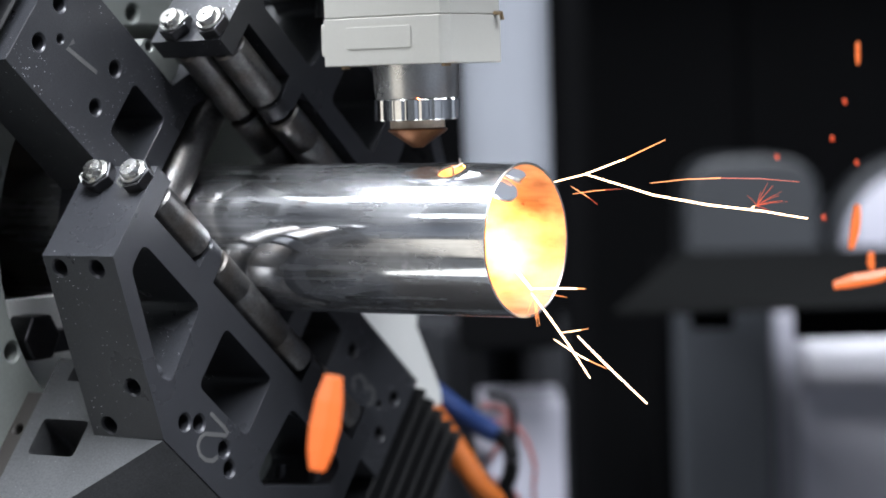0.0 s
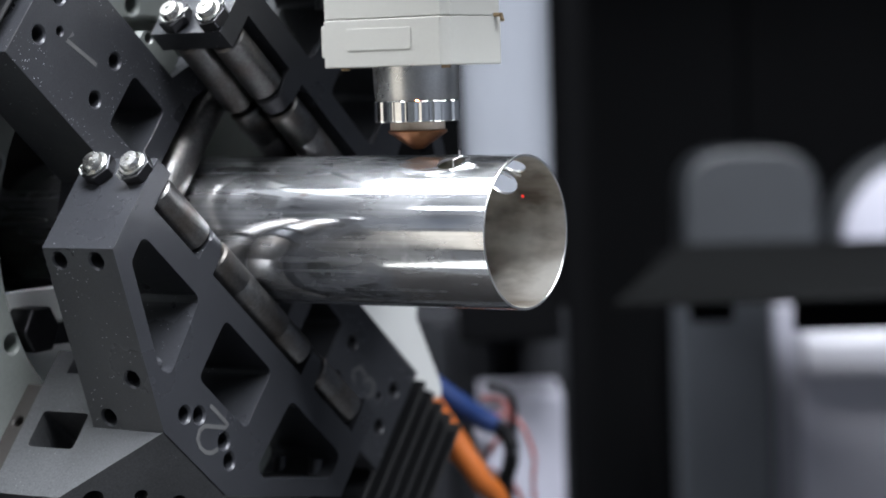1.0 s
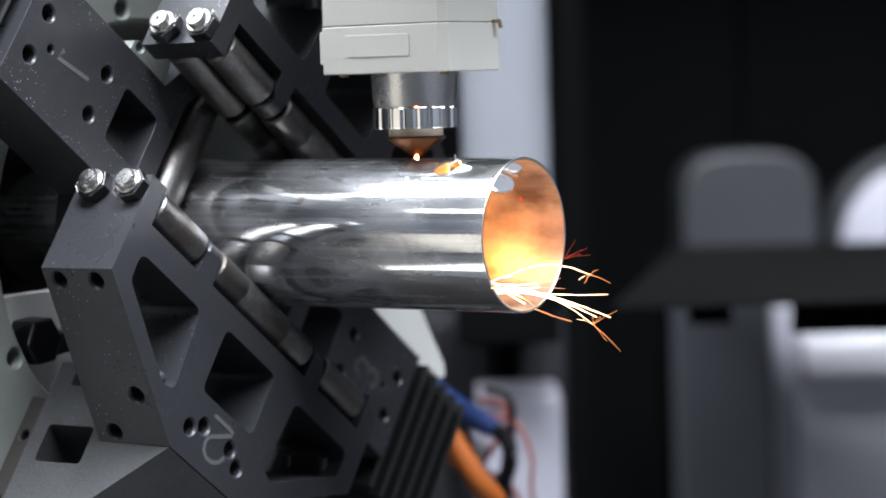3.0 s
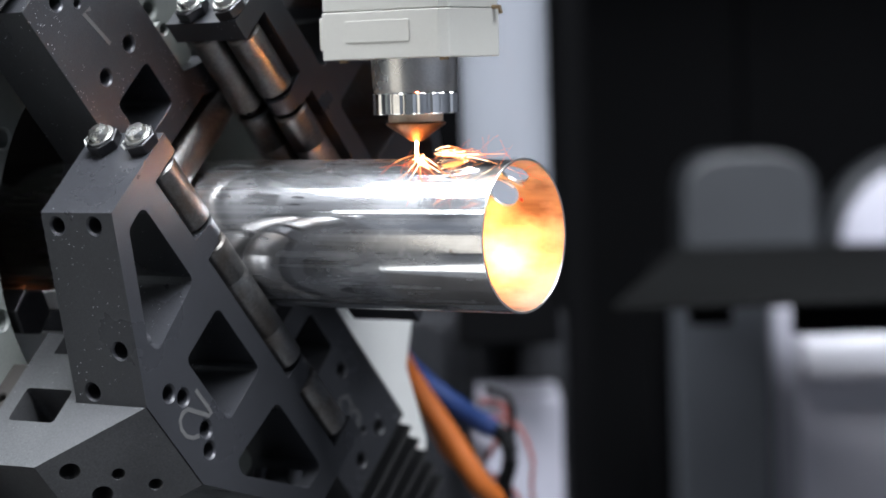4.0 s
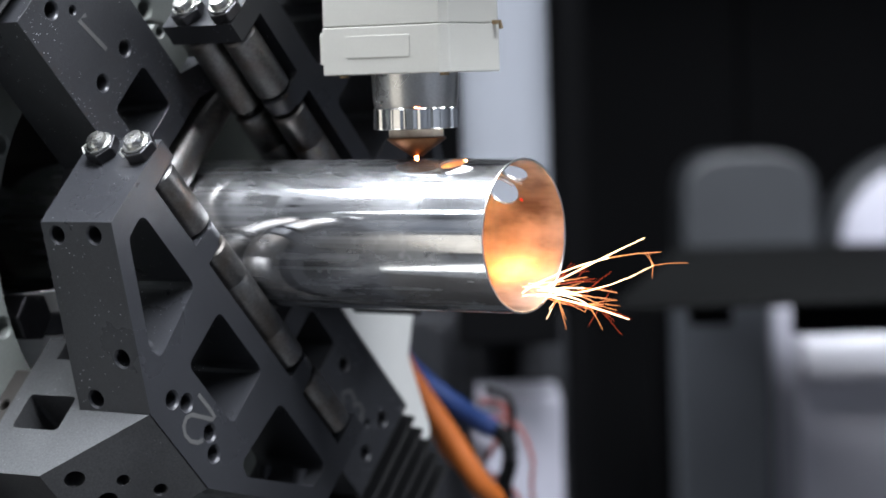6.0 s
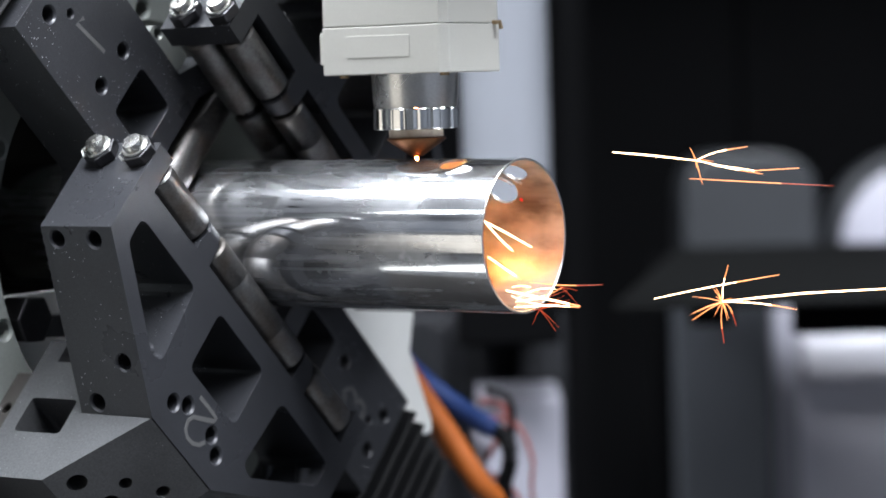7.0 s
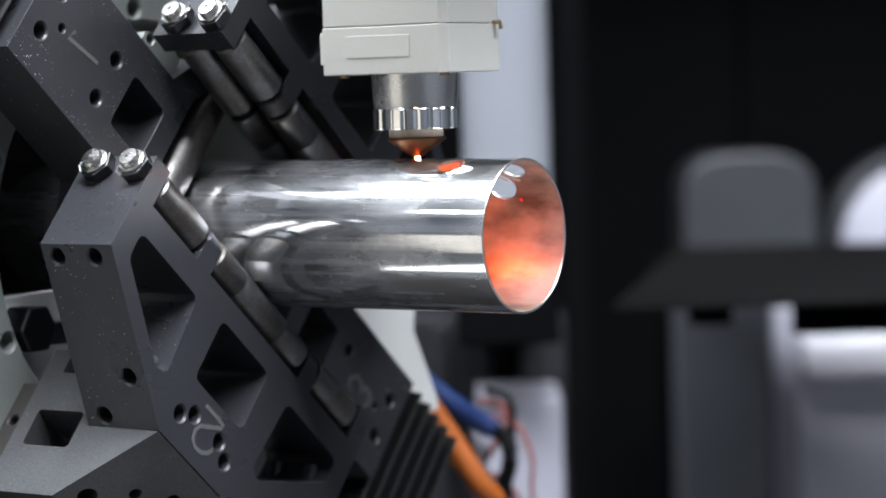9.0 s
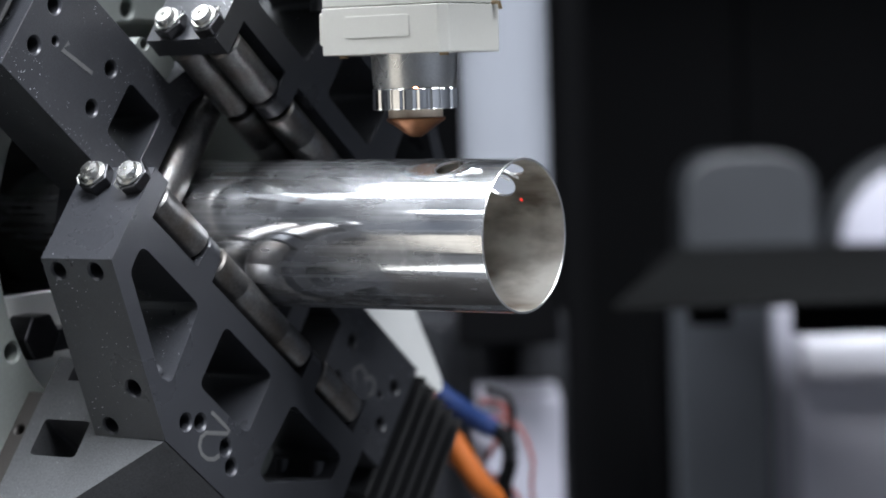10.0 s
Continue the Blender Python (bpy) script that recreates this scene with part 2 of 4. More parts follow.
def tube_along(bm, pts, radius, n=10, ends=None):
    """A round rod along the points; ends: radius at each point."""
    rings = []
    for i, p in enumerate(pts):
        p = Vector(p)
        a, b = Vector(pts[max(i - 1, 0)]), Vector(pts[min(i + 1, len(pts) - 1)])
        q = (b - a).to_track_quat("Z", "Y").to_matrix()
        r = ends[i] if ends else radius
        rings.append([bm.verts.new(p + q @ Vector((r * math.cos(2 * math.pi * k / n), r * math.sin(2 * math.pi * k / n), 0))) for k in range(n)])
    for a, b in zip(rings, rings[1:]):
        for k in range(n):
            bm.faces.new((a[k], a[(k + 1) % n], b[(k + 1) % n], b[k]))
    bm.faces.new(rings[0][::-1])
    bm.faces.new(rings[-1])
    return bm


# ---------------------------------------------------------------- the hall


def hall():
    for name, mat, b in (("floor", CONCRETE, (-7, 5, -6, 6, -1.1, -1.0)), ("ceiling", WALLPAINT, (-7, 5, -6, 6, 3.4, 3.5)),
                         ("wall_north", WALLPAINT, (-7, 5, 6, 6.1, -1.0, 3.4)), ("wall_south", WALLPAINT, (-7, 5, -6.1, -6, -1.0, 3.4)),
                         ("wall_west", WALLPAINT, (-7.1, -7, -6, 6, -1.0, 3.4)), ("wall_east", WALLPAINT, (5, 5.1, -6, 6, -1.0, 3.4))):
        tagged(mesh_object(name, box(bmesh.new(), *b), mat), "plain painted surface of the workshop hall", name.split("_")[0], kind="structure")


hall()
# Wall added out of view; dark, so it throws little light back.
tagged(mesh_object("wall_low", box(bmesh.new(), -2.6, 1.4, -2.16, -2.06, -1.0, 0.30), DIMWALL, bevel=0.01), "low painted wall, out of view, behind the added cream panel light", "wall", kind="structure")
# Out of view; added so the tube's lower side reflects a second cream patch.
tagged(mesh_object("floor_reflector", box(bmesh.new(), -1.0, -0.3, -1.4, -0.8, -1.0, -0.985), CREAM, bevel=0.004), "unseen cream sheet on the floor for the lower reflection in the tube", "mat")

# ---------------------------------------------------------------- the chuck, in millimetres of the jaw's frame
# A jaw's own frame: x along the spindle, z outwards from the spindle, y across.


def jaw_frame(degrees):
    return Matrix.Rotation(radians(degrees - 90), 4, "X")


def mm(pts):
    return [(a * 0.001, b * 0.001) for a, b in pts]


def hole(bm, x, y, z, r, depth, towards):
    """A drilled hole with its mouth at (x, y, z), drilled against the way towards."""
    q = Vector(towards).to_track_quat("Z", "Y").to_matrix().to_4x4()
    m = Matrix.Translation((x, y, z)) @ q
    return lathe(bm, [(r * 0.88, -depth), (r * 0.88, -0.0011), (r * 1.10, 0.0), (r * 1.5, 0.002)], m, 24)


def shaft_nut(parent, x, y, z, side, turn):
    """The clamping nut at a roller shaft's end: washer, hexagon nut, round shaft end with a centre hole."""
    q = Vector((0, side, 0)).to_track_quat("Z", "Y").to_matrix().to_4x4()
    base = Matrix.Translation((x, y, z)) @ q @ Matrix.Rotation(turn, 4, "Z")
    hexagon = [(0.0094 * math.cos(math.pi * k / 3), 0.0094 * math.sin(math.pi * k / 3)) for k in range(6)]
    to_z = base @ Matrix.Rotation(radians(-90), 4, "Y")
    part("nut", prism(bmesh.new(), hexagon, 0.0, 0.0062, to_z), NUT, parent, "dark hexagon nut", bevel=0.0008)
    bm = lathe(bmesh.new(), [(0.0066, 0.0062), (0.0073, 0.0064), (0.0073, 0.0074), (0.0068, 0.0078)], base, 32)
    part("washer", bm, BOLT, parent, "bright spring washer", smooth=True)
    bm = lathe(bmesh.new(), [(0.0056, 0.0078), (0.0056, 0.0100), (0.0049, 0.0111), (0.0013, 0.0113), (0.0010, 0.0100)], base, 28)
    part("shaft_end", bm, BOLT, parent, "bright shaft end with a centre hole", smooth=True)
    bm = tube_along(bmesh.new(), [base @ Vector((0.0076, -0.002, 0.0068)), base @ Vector((0.0096, 0.0, 0.0066)), base @ Vector((0.0088, 0.0030, 0.0050))], 0.0007, 6)
    part("lock_tab", bm, BOLT, parent, smooth=True)


def wide_jaw(parent, degrees, near):
    """A wide truss jaw with two rows of rollers along its inner edge."""
    f = jaw_frame(degrees)
    x0, x1 = -0.1925, -0.145
    half = [(31, 150), (118, 98), (118, 41.5), (105, 41.5), (105, 63.5), (61, 63.5), (60, 50), (48, 50), (47, 63.5)]
    outline = mm(half + [(-a, b) for a, b in reversed(half)])
    bm = prism(bmesh.new(), outline, x0, x1)
    cut = bmesh.new()
    for s in (-1, 1):
        prism(cut, mm([(s * a, b) for a, b in rounded([(104, 79), (48, 79), (44, 124), (53, 126), (103, 95)], 6)]), x0 - 0.01, x1 + 0.01)
    prism(cut, mm(rounded([(-24.5, 76), (24.5, 76), (24.5, 113), (-24.5, 113)], 5)), x0 - 0.01, x1 + 0.01)
    for s in (-1, 1):
        for a, b in ((22.6, 134.0), (12.6, 128.0)):
            hole(cut, x1, s * a * 0.001, b * 0.001, 0.0048, 0.03, (1, 0, 0))
    for s in (-1, 1):
        box(cut, x0 - 0.01, -0.1655, min(s * 0.0465, s * 0.0615), max(s * 0.0465, s * 0.0615), 0.03, 0.0636)
    # mouths in the outer slanting sides and the ends
    for s in (-1, 1):
        for x, y, z, r in ((-0.1831, 0.1121, 0.1015, 0.0048), (-0.1583, 0.1121, 0.1015, 0.0048), (-0.1565, 0.0560, 0.1351, 0.0049), (-0.1799, 0.0365, 0.1467, 0.0049)):
            hole(cut, x, s * y, z, r, 0.02, (0, s * 0.513, 0.858))
    bm = carve(bm, cut)
    bmesh.ops.transform(bm, matrix=f, verts=bm.verts[:])
    jaw = part("wide_jaw", bm, ANODISED, parent, "dark anodised truss jaw plate with cut-out windows", bevel=0.0009)
    # rollers on their shafts
    for s in (-1, 1):
        m = f @ Matrix.Translation((-0.1543, s * 0.0539 - 0.0056, 0.0502)) @ Matrix.Rotation(radians(-90), 4, "X")
        bm = carve(lathe(bmesh.new(), [(0.0080, 0), (0.0092, 0.0010), (0.0092, 0.0102), (0.0080, 0.0112)], m, 32),
                   hole(bmesh.new(), *(f @ Vector((-0.1585, s * 0.0539, 0.0420))), 0.0014, 0.004, f.to_3x3() @ Vector((-0.4, 0, -1))))
        part("saddle", bm, ANODISED, jaw, "rounded saddle with a small grub screw hole", smooth=True)
    for x in (-0.154, -0.179):
        inner = 62 if x > -0.16 else 50.5
        for a, b in ((-103.5, -inner), (-46, 46), (inner, 103.5)):
            r = 0.0098
            m = f @ Matrix.Translation((x, a * 0.001, 0.0502)) @ Matrix.Rotation(radians(-90), 4, "X")
            n = (b - a) * 0.001
            prof = [(r - 0.0012, 0), (r, 0.0012)]
            if n > 0.07:
                for g in (0.27, 0.73):
                    prof += [(r, n * g - 0.0007), (r - 0.0003, n * g - 0.0003), (r - 0.0003, n * g + 0.0003), (r, n * g + 0.0007)]
            prof += [(r, n - 0.0012), (r - 0.0012, n)]
            part("roller", lathe(bmesh.new(), prof, m, 40), ROLLER, jaw, "stained steel roller", smooth=True)
        bm = bmesh.new()
        m = f @ Matrix.Translation((x, -0.116, 0.0502)) @ Matrix.Rotation(radians(-90), 4, "X")
        part("shaft", lathe(bm, [(0.0055, 0), (0.0055, 0.232)], m, 20), NUT, jaw, smooth=True)
    for x, turn in ((-0.1775, 0.3), (-0.1525, 0.75)):
        before = set(bpy.data.objects)
        shaft_nut(jaw, x, near * 0.118, 0.0502, near, turn)
        for ob in set(bpy.data.objects) - before:
            ob.data.transform(f)
    # slide block that carries the jaw
    side = mm([(-145.5, 150.5), (-194, 193), (-242, 193), (-242, 104), (-229, 104), (-229, 118), (-193.5, 118), (-193.5, 150)])
    bm = bmesh.new()
    turn = Matrix(((0, 1, 0, 0), (1, 0, 0, 0), (0, 0, 1, 0), (0, 0, 0, 1)))
    prism(bm, side, -0.031, 0.031, turn)
    cut = bmesh.new()
    prism(cut, mm(rounded([(-232, 142), (-200, 142), (-200, 164), (-232, 164)], 3)), -0.05, 0.05, turn)
    for x, z, y, r in ((-0.1831, 0.1854, 0.0178, 0.0062), (-0.1689, 0.1722, 0.0017, 0.0040), (-0.1785, 0.1811, -0.0052, 0.0062), (-0.160, 0.1638, -0.016, 0.0040)):
        hole(cut, x, y, z, r, 0.02, (0.68, 0, 0.73))
    bm = carve(bm, cut)
    bmesh.ops.transform(bm, matrix=f, verts=bm.verts[:])
    part("slide_block", bm, SLIDE, parent, "grey slide block under the jaw plate", bevel=0.0012)
    bm = box(bmesh.new(), -0.2542, -0.2424, -0.0295, 0.0295, 0.125, 0.243)
    cut = bmesh.new()
    for z in (0.1488, 0.188, 0.228):
        hole(cut, -0.2484, 0.0295, z, 0.0032, 0.012, (0, 1, 0))
    bm = carve(bm, cut)
    bmesh.ops.transform(bm, matrix=f, verts=bm.verts[:])
    part("guide_rail", bm, LINING, parent, "black guide rail behind the slide block", bevel=0.0009)
    return jaw


def digit_strokes(jaw, f, x, strokes, width=0.0024):
    """An engraved digit of short flat strokes on the jaw's front."""
    bm = bmesh.new()
    for pts in strokes:
        line = [Vector((-a, b)) * 0.001 for a, b in pts]
        left, right = [], []
        for i, p in enumerate(line):
            w = (line[min(i + 1, len(line) - 1)] - line[max(i - 1, 0)]).normalized()
            side = Vector((-w.y, w.x)) * width / 2
            left.append(p + side)
            right.append(p - side)
        rows = [[bm.verts.new((xx, q.x, q.y)) for xx, q in ((x + 0.00015, a), (x + 0.00015, b), (x - 0.0003, b), (x - 0.0003, a))] for a, b in zip(left, right)]
        for u, v in zip(rows, rows[1:]):
            for k in range(4):
                bm.faces.new((u[k], u[(k + 1) % 4], v[(k + 1) % 4], v[k]))
        bm.faces.new(rows[0])
        bm.faces.new(rows[-1])
    bmesh.ops.transform(bm, matrix=f, verts=bm.verts[:])
    part("number_mark", bm, MARK, jaw, "engraved jaw number")


def narrow_jaw(parent, degrees):
    """A narrow arm jaw with one broad roller at its inner end."""
    f = jaw_frame(degrees)
    x0, x1 = -0.235, -0.193
    half = [(35, 197), (35, 160), (35, 90), (60, 78), (60, 42), (52, 42), (52, 62), (36, 70)]
    outline = mm(half + [(-a, b) for a, b in reversed(half)])
    bm = prism(bmesh.new(), outline, x0, x1)
    cut = bmesh.new()
    prism(cut, mm(rounded([(-16.5, 84.5), (16.5, 84.5), (16.5, 115), (-16.5, 115)], 4)), x0 - 0.01, x1 + 0.01)
    for y, z, r in ((-12.8, 131, 4.6), (12.8, 131, 4.6), (-12.8, 183.5, 4.8), (12.8, 183.5, 4.8), (-1.5, 172.5, 2.6)):
        hole(cut, x1, y * 0.001, z * 0.001, r * 0.001, 0.03, (1, 0, 0))
    bm = carve(bm, cut)
    bmesh.ops.transform(bm, matrix=f, verts=bm.verts[:])
    jaw = part("narrow_jaw", bm, ANODISED, parent, "dark anodised arm jaw with bolt holes", bevel=0.0009)
    for x in (-0.2015, -0.2275):
        m = f @ Matrix.Translation((x, -0.051, 0.0517)) @ Matrix.Rotation(radians(-90), 4, "X")
        part("roller", lathe(bmesh.new(), [(0.0102, 0), (0.0112, 0.0012), (0.0112, 0.1008), (0.0102, 0.102)], m, 36), ROLLER, jaw,
             "stained steel roller", smooth=True)
    bm = prism(bmesh.new(), mm(rounded([(35.2, 88), (52, 86), (52, 106), (45, 118), (35.2, 118)], 4)), -0.212, -0.199)
    bm = carve(bm, hole(bmesh.new(), -0.199, 0.0443, 0.1123, 0.0032, 0.008, (1, 0, 0)))
    bmesh.ops.transform(bm, matrix=f, verts=bm.verts[:])
    part("side_pad", bm, DISC, jaw, "light grey pad with a countersunk hole", bevel=0.0008)
    return jaw


def bellows(parent, degrees, z0, z1, y0, y1, x0, x1):
    """A pleated way cover whose folds follow each other outwards."""
    f = jaw_frame(degrees)
    n = 6
    bm = bmesh.new()
    step = (z1 - z0) / n
    pts = []
    for k in range(n):
        pts += [(x1 - 0.019, z0 + k * step), (x1 - 0.001, z0 + (k + 0.38) * step), (x1, z0 + (k + 0.5) * step), (x1 - 0.001, z0 + (k + 0.62) * step)]
    pts += [(x1 - 0.006, z1), (x0, z1), (x0, z0)]
    turn = Matrix(((0, 1, 0, 0), (1, 0, 0, 0), (0, 0, 1, 0), (0, 0, 0, 1)))
    prism(bm, pts, y0, y1, f @ turn)
    part("bellows", bm, RUBBER, parent, "black pleated rubber way cover")


ANGLE = 48.75


def chuck():
    root = thing("rotary_chuck", "dark four-jaw rotary tube chuck with roller jaws gripping the steel tube", "chuck")
    j2 = wide_jaw(root, ANGLE + 180, 1)
    f2 = jaw_frame(ANGLE + 180)
    digit_strokes(j2, f2, -0.145, [[(-8, 119), (6, 119), (10, 119.6), (9.4, 121.5), (6, 123.5), (0, 127), (-5.5, 130), (-7.5, 134), (-6.5, 138.5), (-2.5, 141), (3, 140.8), (8, 138), (10.7, 134)]])
    wide_jaw(root, ANGLE, -1)
    j1 = narrow_jaw(root, ANGLE + 90)
    digit_strokes(j1, jaw_frame(ANGLE + 90), -0.193, [[(-4, 164), (2, 166), (-2, 141)]])
    j3 = narrow_jaw(root, ANGLE + 270)
    digit_strokes(j3, jaw_frame(ANGLE + 270), -0.193, [[(-6, 146), (-1, 141), (5, 146), (4, 153), (0, 154), (5, 158), (4, 164), (-1, 166), (-6, 162)]])
    bellows(root, ANGLE + 270, 0.198, 0.272, -0.040, 0.052, -0.243, -0.199)
    bellows(root, ANGLE + 90, 0.198, 0.272, -0.042, 0.042, -0.243, -0.199)
    # white guard beside the third jaw
    f3 = jaw_frame(ANGLE + 270)
    bm = prism(bmesh.new(), rounded(mm([(-38, 120), (-60, 124), (-112, 190), (-112, 198), (-86, 214), (-68, 262), (-62, 268), (-56, 262), (-57, 250), (-48, 246), (-49, 234), (-38, 228)]), 0.003), -0.236, -0.224)
    bmesh.ops.transform(bm, matrix=f3, verts=bm.verts[:])
    part("guard_plate", bm, WHITE, root, "white notched guard plate", bevel=0.001)
    # body disc with the through bore
    n = 96
    bm = bmesh.new()
    m = Matrix.Rotation(radians(90), 4, "Y")
    prof = [(0.118, -0.409), (0.118, -0.257), (0.1205, -0.2545), (0.262, -0.2545), (0.265, -0.2575), (0.265, -0.409)]
    lathe(bm, prof + prof[:1], m, n, closed=False)
    bmesh.ops.remove_doubles(bm, verts=bm.verts[:], dist=1e-6)
    cut = bmesh.new()
    for k in range(16):
        a = radians(1.8 + 22.5 * k)
        hole(cut, -0.2545, 0.1262 * math.cos(a), 0.1262 * math.sin(a), 0.0058, 0.012, (1, 0, 0))
    bm = carve(bm, cut)
    part("chuck_body", bm, DISC, root, "light grey chuck body ring", smooth=True)
    # hexagonal lock nut and bar inside the bore, beside the second jaw
    hexagon = [(0.0390 + 0.0138 * math.cos(radians(41.25 + 60 * k)), 0.0965 + 0.0138 * math.sin(radians(41.25 + 60 * k))) for k in range(6)]
    bm = prism(bmesh.new(), hexagon, -0.269, -0.252, f2)
    part("lock_nut", bm, NUT, root, "blackened hexagonal lock nut", bevel=0.0012)
    bm = prism(bmesh.new(), mm([(31, 87), (5, 64.5), (-3, 74), (23, 96)]), -0.269, -0.256, f2)
    part("lock_bar", bm, ANODISED, root, "black bar beside the lock nut", bevel=0.001)
    return root


CHUCK = chuck()
tagged(mesh_object("headstock", box(bmesh.new(), -1.15, -0.41, -0.32, 0.32, -0.9, 0.34), LINING, bevel=0.01), "black painted headstock casing behind the chuck", "machine casing")


# White plate added in place of light that shows through the bore.
def bore_bright_plate():
    arc = [(0.113 * math.cos(radians(a)), 0.113 * math.sin(radians(a))) for a in [195 + 150 * k / 24 for k in range(25)]]
    notch = [(0.046 * math.cos(radians(a)), 0.046 * math.sin(radians(a))) for a in [-39 - 102 * k / 12 for k in range(13)]]
    tagged(mesh_object("bore_bright_plate", prism(bmesh.new(), arc + notch, -0.280, -0.272), WHITE, bevel=0.001), "white plate added inside the chuck bore for brightness showing through", "plate")


bore_bright_plate()

# ---------------------------------------------------------------- the tube


def steel_tube():
    root = thing("steel_tube", "bright stainless steel tube with a laser-cut hole, held in the chuck", "tube")
    m = Matrix.Rotation(radians(90), 4, "Y")
    R, W = 0.040, 0.0013
    bm = lathe(bmesh.new(), [(R, -0.37), (R, -0.0003), (R - 0.0003, 0), (R - W + 0.0003, 0), (R - W, -0.0003), (R - W, -0.37)], m, 160, closed=False)
    rim = [e for e in bm.edges if e.is_boundary]
    bmesh.ops.bridge_loops(bm, edges=rim)
    cut = bmesh.new()
    for x, deg, r in ((-0.0348, 111.5, 0.0074), (-0.0335, 39.0, 0.0090), (-0.0200, 59.5, 0.0076)):
        a = radians(deg)
        c = Vector((x, R * math.cos(a), R * math.sin(a)))
        q = Vector((0, math.cos(a), math.sin(a))).to_track_quat("Z", "Y").to_matrix().to_4x4()
        lathe(cut, [(r, -0.012), (r, 0.012)], Matrix.Translation(c) @ q, 48)
    a = radians(111.5)
    c = Vector((-0.0348, R * math.cos(a), R * math.sin(a)))
    q = Vector((0, math.cos(a), math.sin(a))).to_track_quat("Z", "Y").to_matrix().to_4x4()
    bm = carve(bm, cut)
    bm.faces.ensure_lookup_table()
    for fc in bm.faces:
        p = fc.calc_center_median()
        r = math.hypot(p.y, p.z)
        fc.material_index = 2 if (abs(p.x) < 0.0004 or (R - W + 0.0001 < r < R - 0.0001 and abs(p.x) < 0.1)) else (1 if r < R - 0.0006 else 0)
    part("tube_wall", bm, [STEEL, BORE, CUT], root, smooth=True)
    # slug that still hangs across the hole
    bm = bmesh.new()
    tube_along(bm, [c + q @ Vector((0.0045, -0.0055, -0.0005)), c + q @ Vector((0.001, 0.0005, 0.0008)), c + q @ Vector((0.003, 0.0068, 0.0004))], 0.00045, 6)
    tube_along(bm, [c + q @ Vector((0.002, 0.0055, 0)), c + q @ Vector((0.0025, 0.006, 0.0036))], 0.00045, 6)
    slug = part("slug", bm, CUT, root, "thin sliver left across the hole", smooth=True)
    # curled ribbon between the two holes of the far side
    bm = bmesh.new()
    ribbon = [(-0.0330, 0.0220, 0.0318), (-0.0290, 0.0232, 0.0318), (-0.0250, 0.0243, 0.0300), (-0.0215, 0.0256, 0.0278), (-0.0190, 0.0262, 0.0272)]
    tube_along(bm, ribbon, 0.0007, 8)
    tube_along(bm, [(x - 0.002, y - 0.0012, z - 0.0016) for x, y, z in ribbon[:4]], 0.0005, 8)
    part("ribbon", bm, CUT, root, "bright curled ribbon of cut steel", smooth=True)
    return root, slug, q.to_3x3() @ Vector((0, 0, 1))


TUBE, SLUG, SLUG_OUT = steel_tube()


# ---------------------------------------------------------------- laser head


def laser_head():
    root = thing("laser_head", "cream-white laser cutting head with chrome collar and copper nozzle", "laser head")
    # the root stands at the nozzle tip when cutting
    k = 0.0042
    def outline(e):
        return [(-0.041 + e, -0.025 + e), (0.037 - k, -0.025 + e), (0.037 - e, -0.025 + k), (0.037 - e, 0.0255 - e), (-0.041 + e, 0.0255 - e)]
    upright = Matrix(((0, 1, 0, 0), (0, 0, 1, 0), (1, 0, 0, 0), (0, 0, 0, 1)))
    part("lower_housing", prism(bmesh.new(), outline(0.0), 0.0435, 0.0684, upright), CREAM, root, bevel=0.0006)
    part("upper_housing", prism(bmesh.new(), outline(0.0003), 0.0687, 0.575, upright), CREAM, root, bevel=0.0006)
    plate = Matrix(((0, 1, 0, 0), (1, 0, 0, 0), (0, 0, 1, 0), (0, 0, 0, 1)))
    part("nameplate", prism(bmesh.new(), rounded([(-0.0262, 0.0522), (0.0148, 0.0522), (0.0148, 0.0636), (-0.0262, 0.0636)], 0.0016), -0.0254, -0.0248, plate),
         CREAM, root, "blank raised plate", bevel=0.0002)
    bm = box(bmesh.new(), -0.0440, -0.0408, -0.0235, -0.015, 0.049, 0.066)
    part("side_clip", bm, CREAM, root, bevel=0.0008)
    bm = tube_along(bmesh.new(), [(0.0365, 0.020, 0.0690), (0.0405, 0.021, 0.0690), (0.0412, 0.021, 0.0655)], 0.0012, 8)
    part("gas_fitting", bm, BRASS, root, "small brass gas fitting", smooth=True)
    for x in (-0.034, 0.030):
        part("screw", lathe(bmesh.new(), [(0.0025, 0.042), (0.0025, 0.0436)], pose(x, -0.016, 0), 16), BRASS, root, smooth=True)
    bm = lathe(bmesh.new(), [(0.0215, 0.0258), (0.0222, 0.030), (0.0228, 0.0435)], None, 64)
    part("sensor_body", bm, SATIN, root, "satin aluminium nozzle holder", smooth=True)
    bm = bmesh.new()
    n = 20
    pts = []
    for k in range(n * 4):
        a = 2 * math.pi * k / (n * 4)
        r = 0.0226 if k % 4 != 0 else 0.0216
        pts.append((r * math.cos(a), r * math.sin(a)))
    prism(bm, pts, 0.0143, 0.0256, Matrix.Rotation(radians(-90), 4, "Y"))
    part("collar", bm, CHROME, root, "chrome knurled lock collar", bevel=0.0006)
    bm = lathe(bmesh.new(), [(0.0144, 0.0100), (0.0144, 0.0143), (0.0130, 0.0146)], None, 48)
    part("ceramic_ring", bm, CERAMIC, root, "brown ring over the nozzle", smooth=True)
    bm = lathe(bmesh.new(), [(0.0010, 0.0012), (0.0016, 0.0002), (0.0028, 0.0), (0.0042, 0.0009), (0.0150, 0.0084), (0.0157, 0.0092), (0.0157, 0.0097), (0.0146, 0.0103)], None, 48)
    part("nozzle", bm, COPPER, root, "worn copper cone nozzle", smooth=True)
    return root


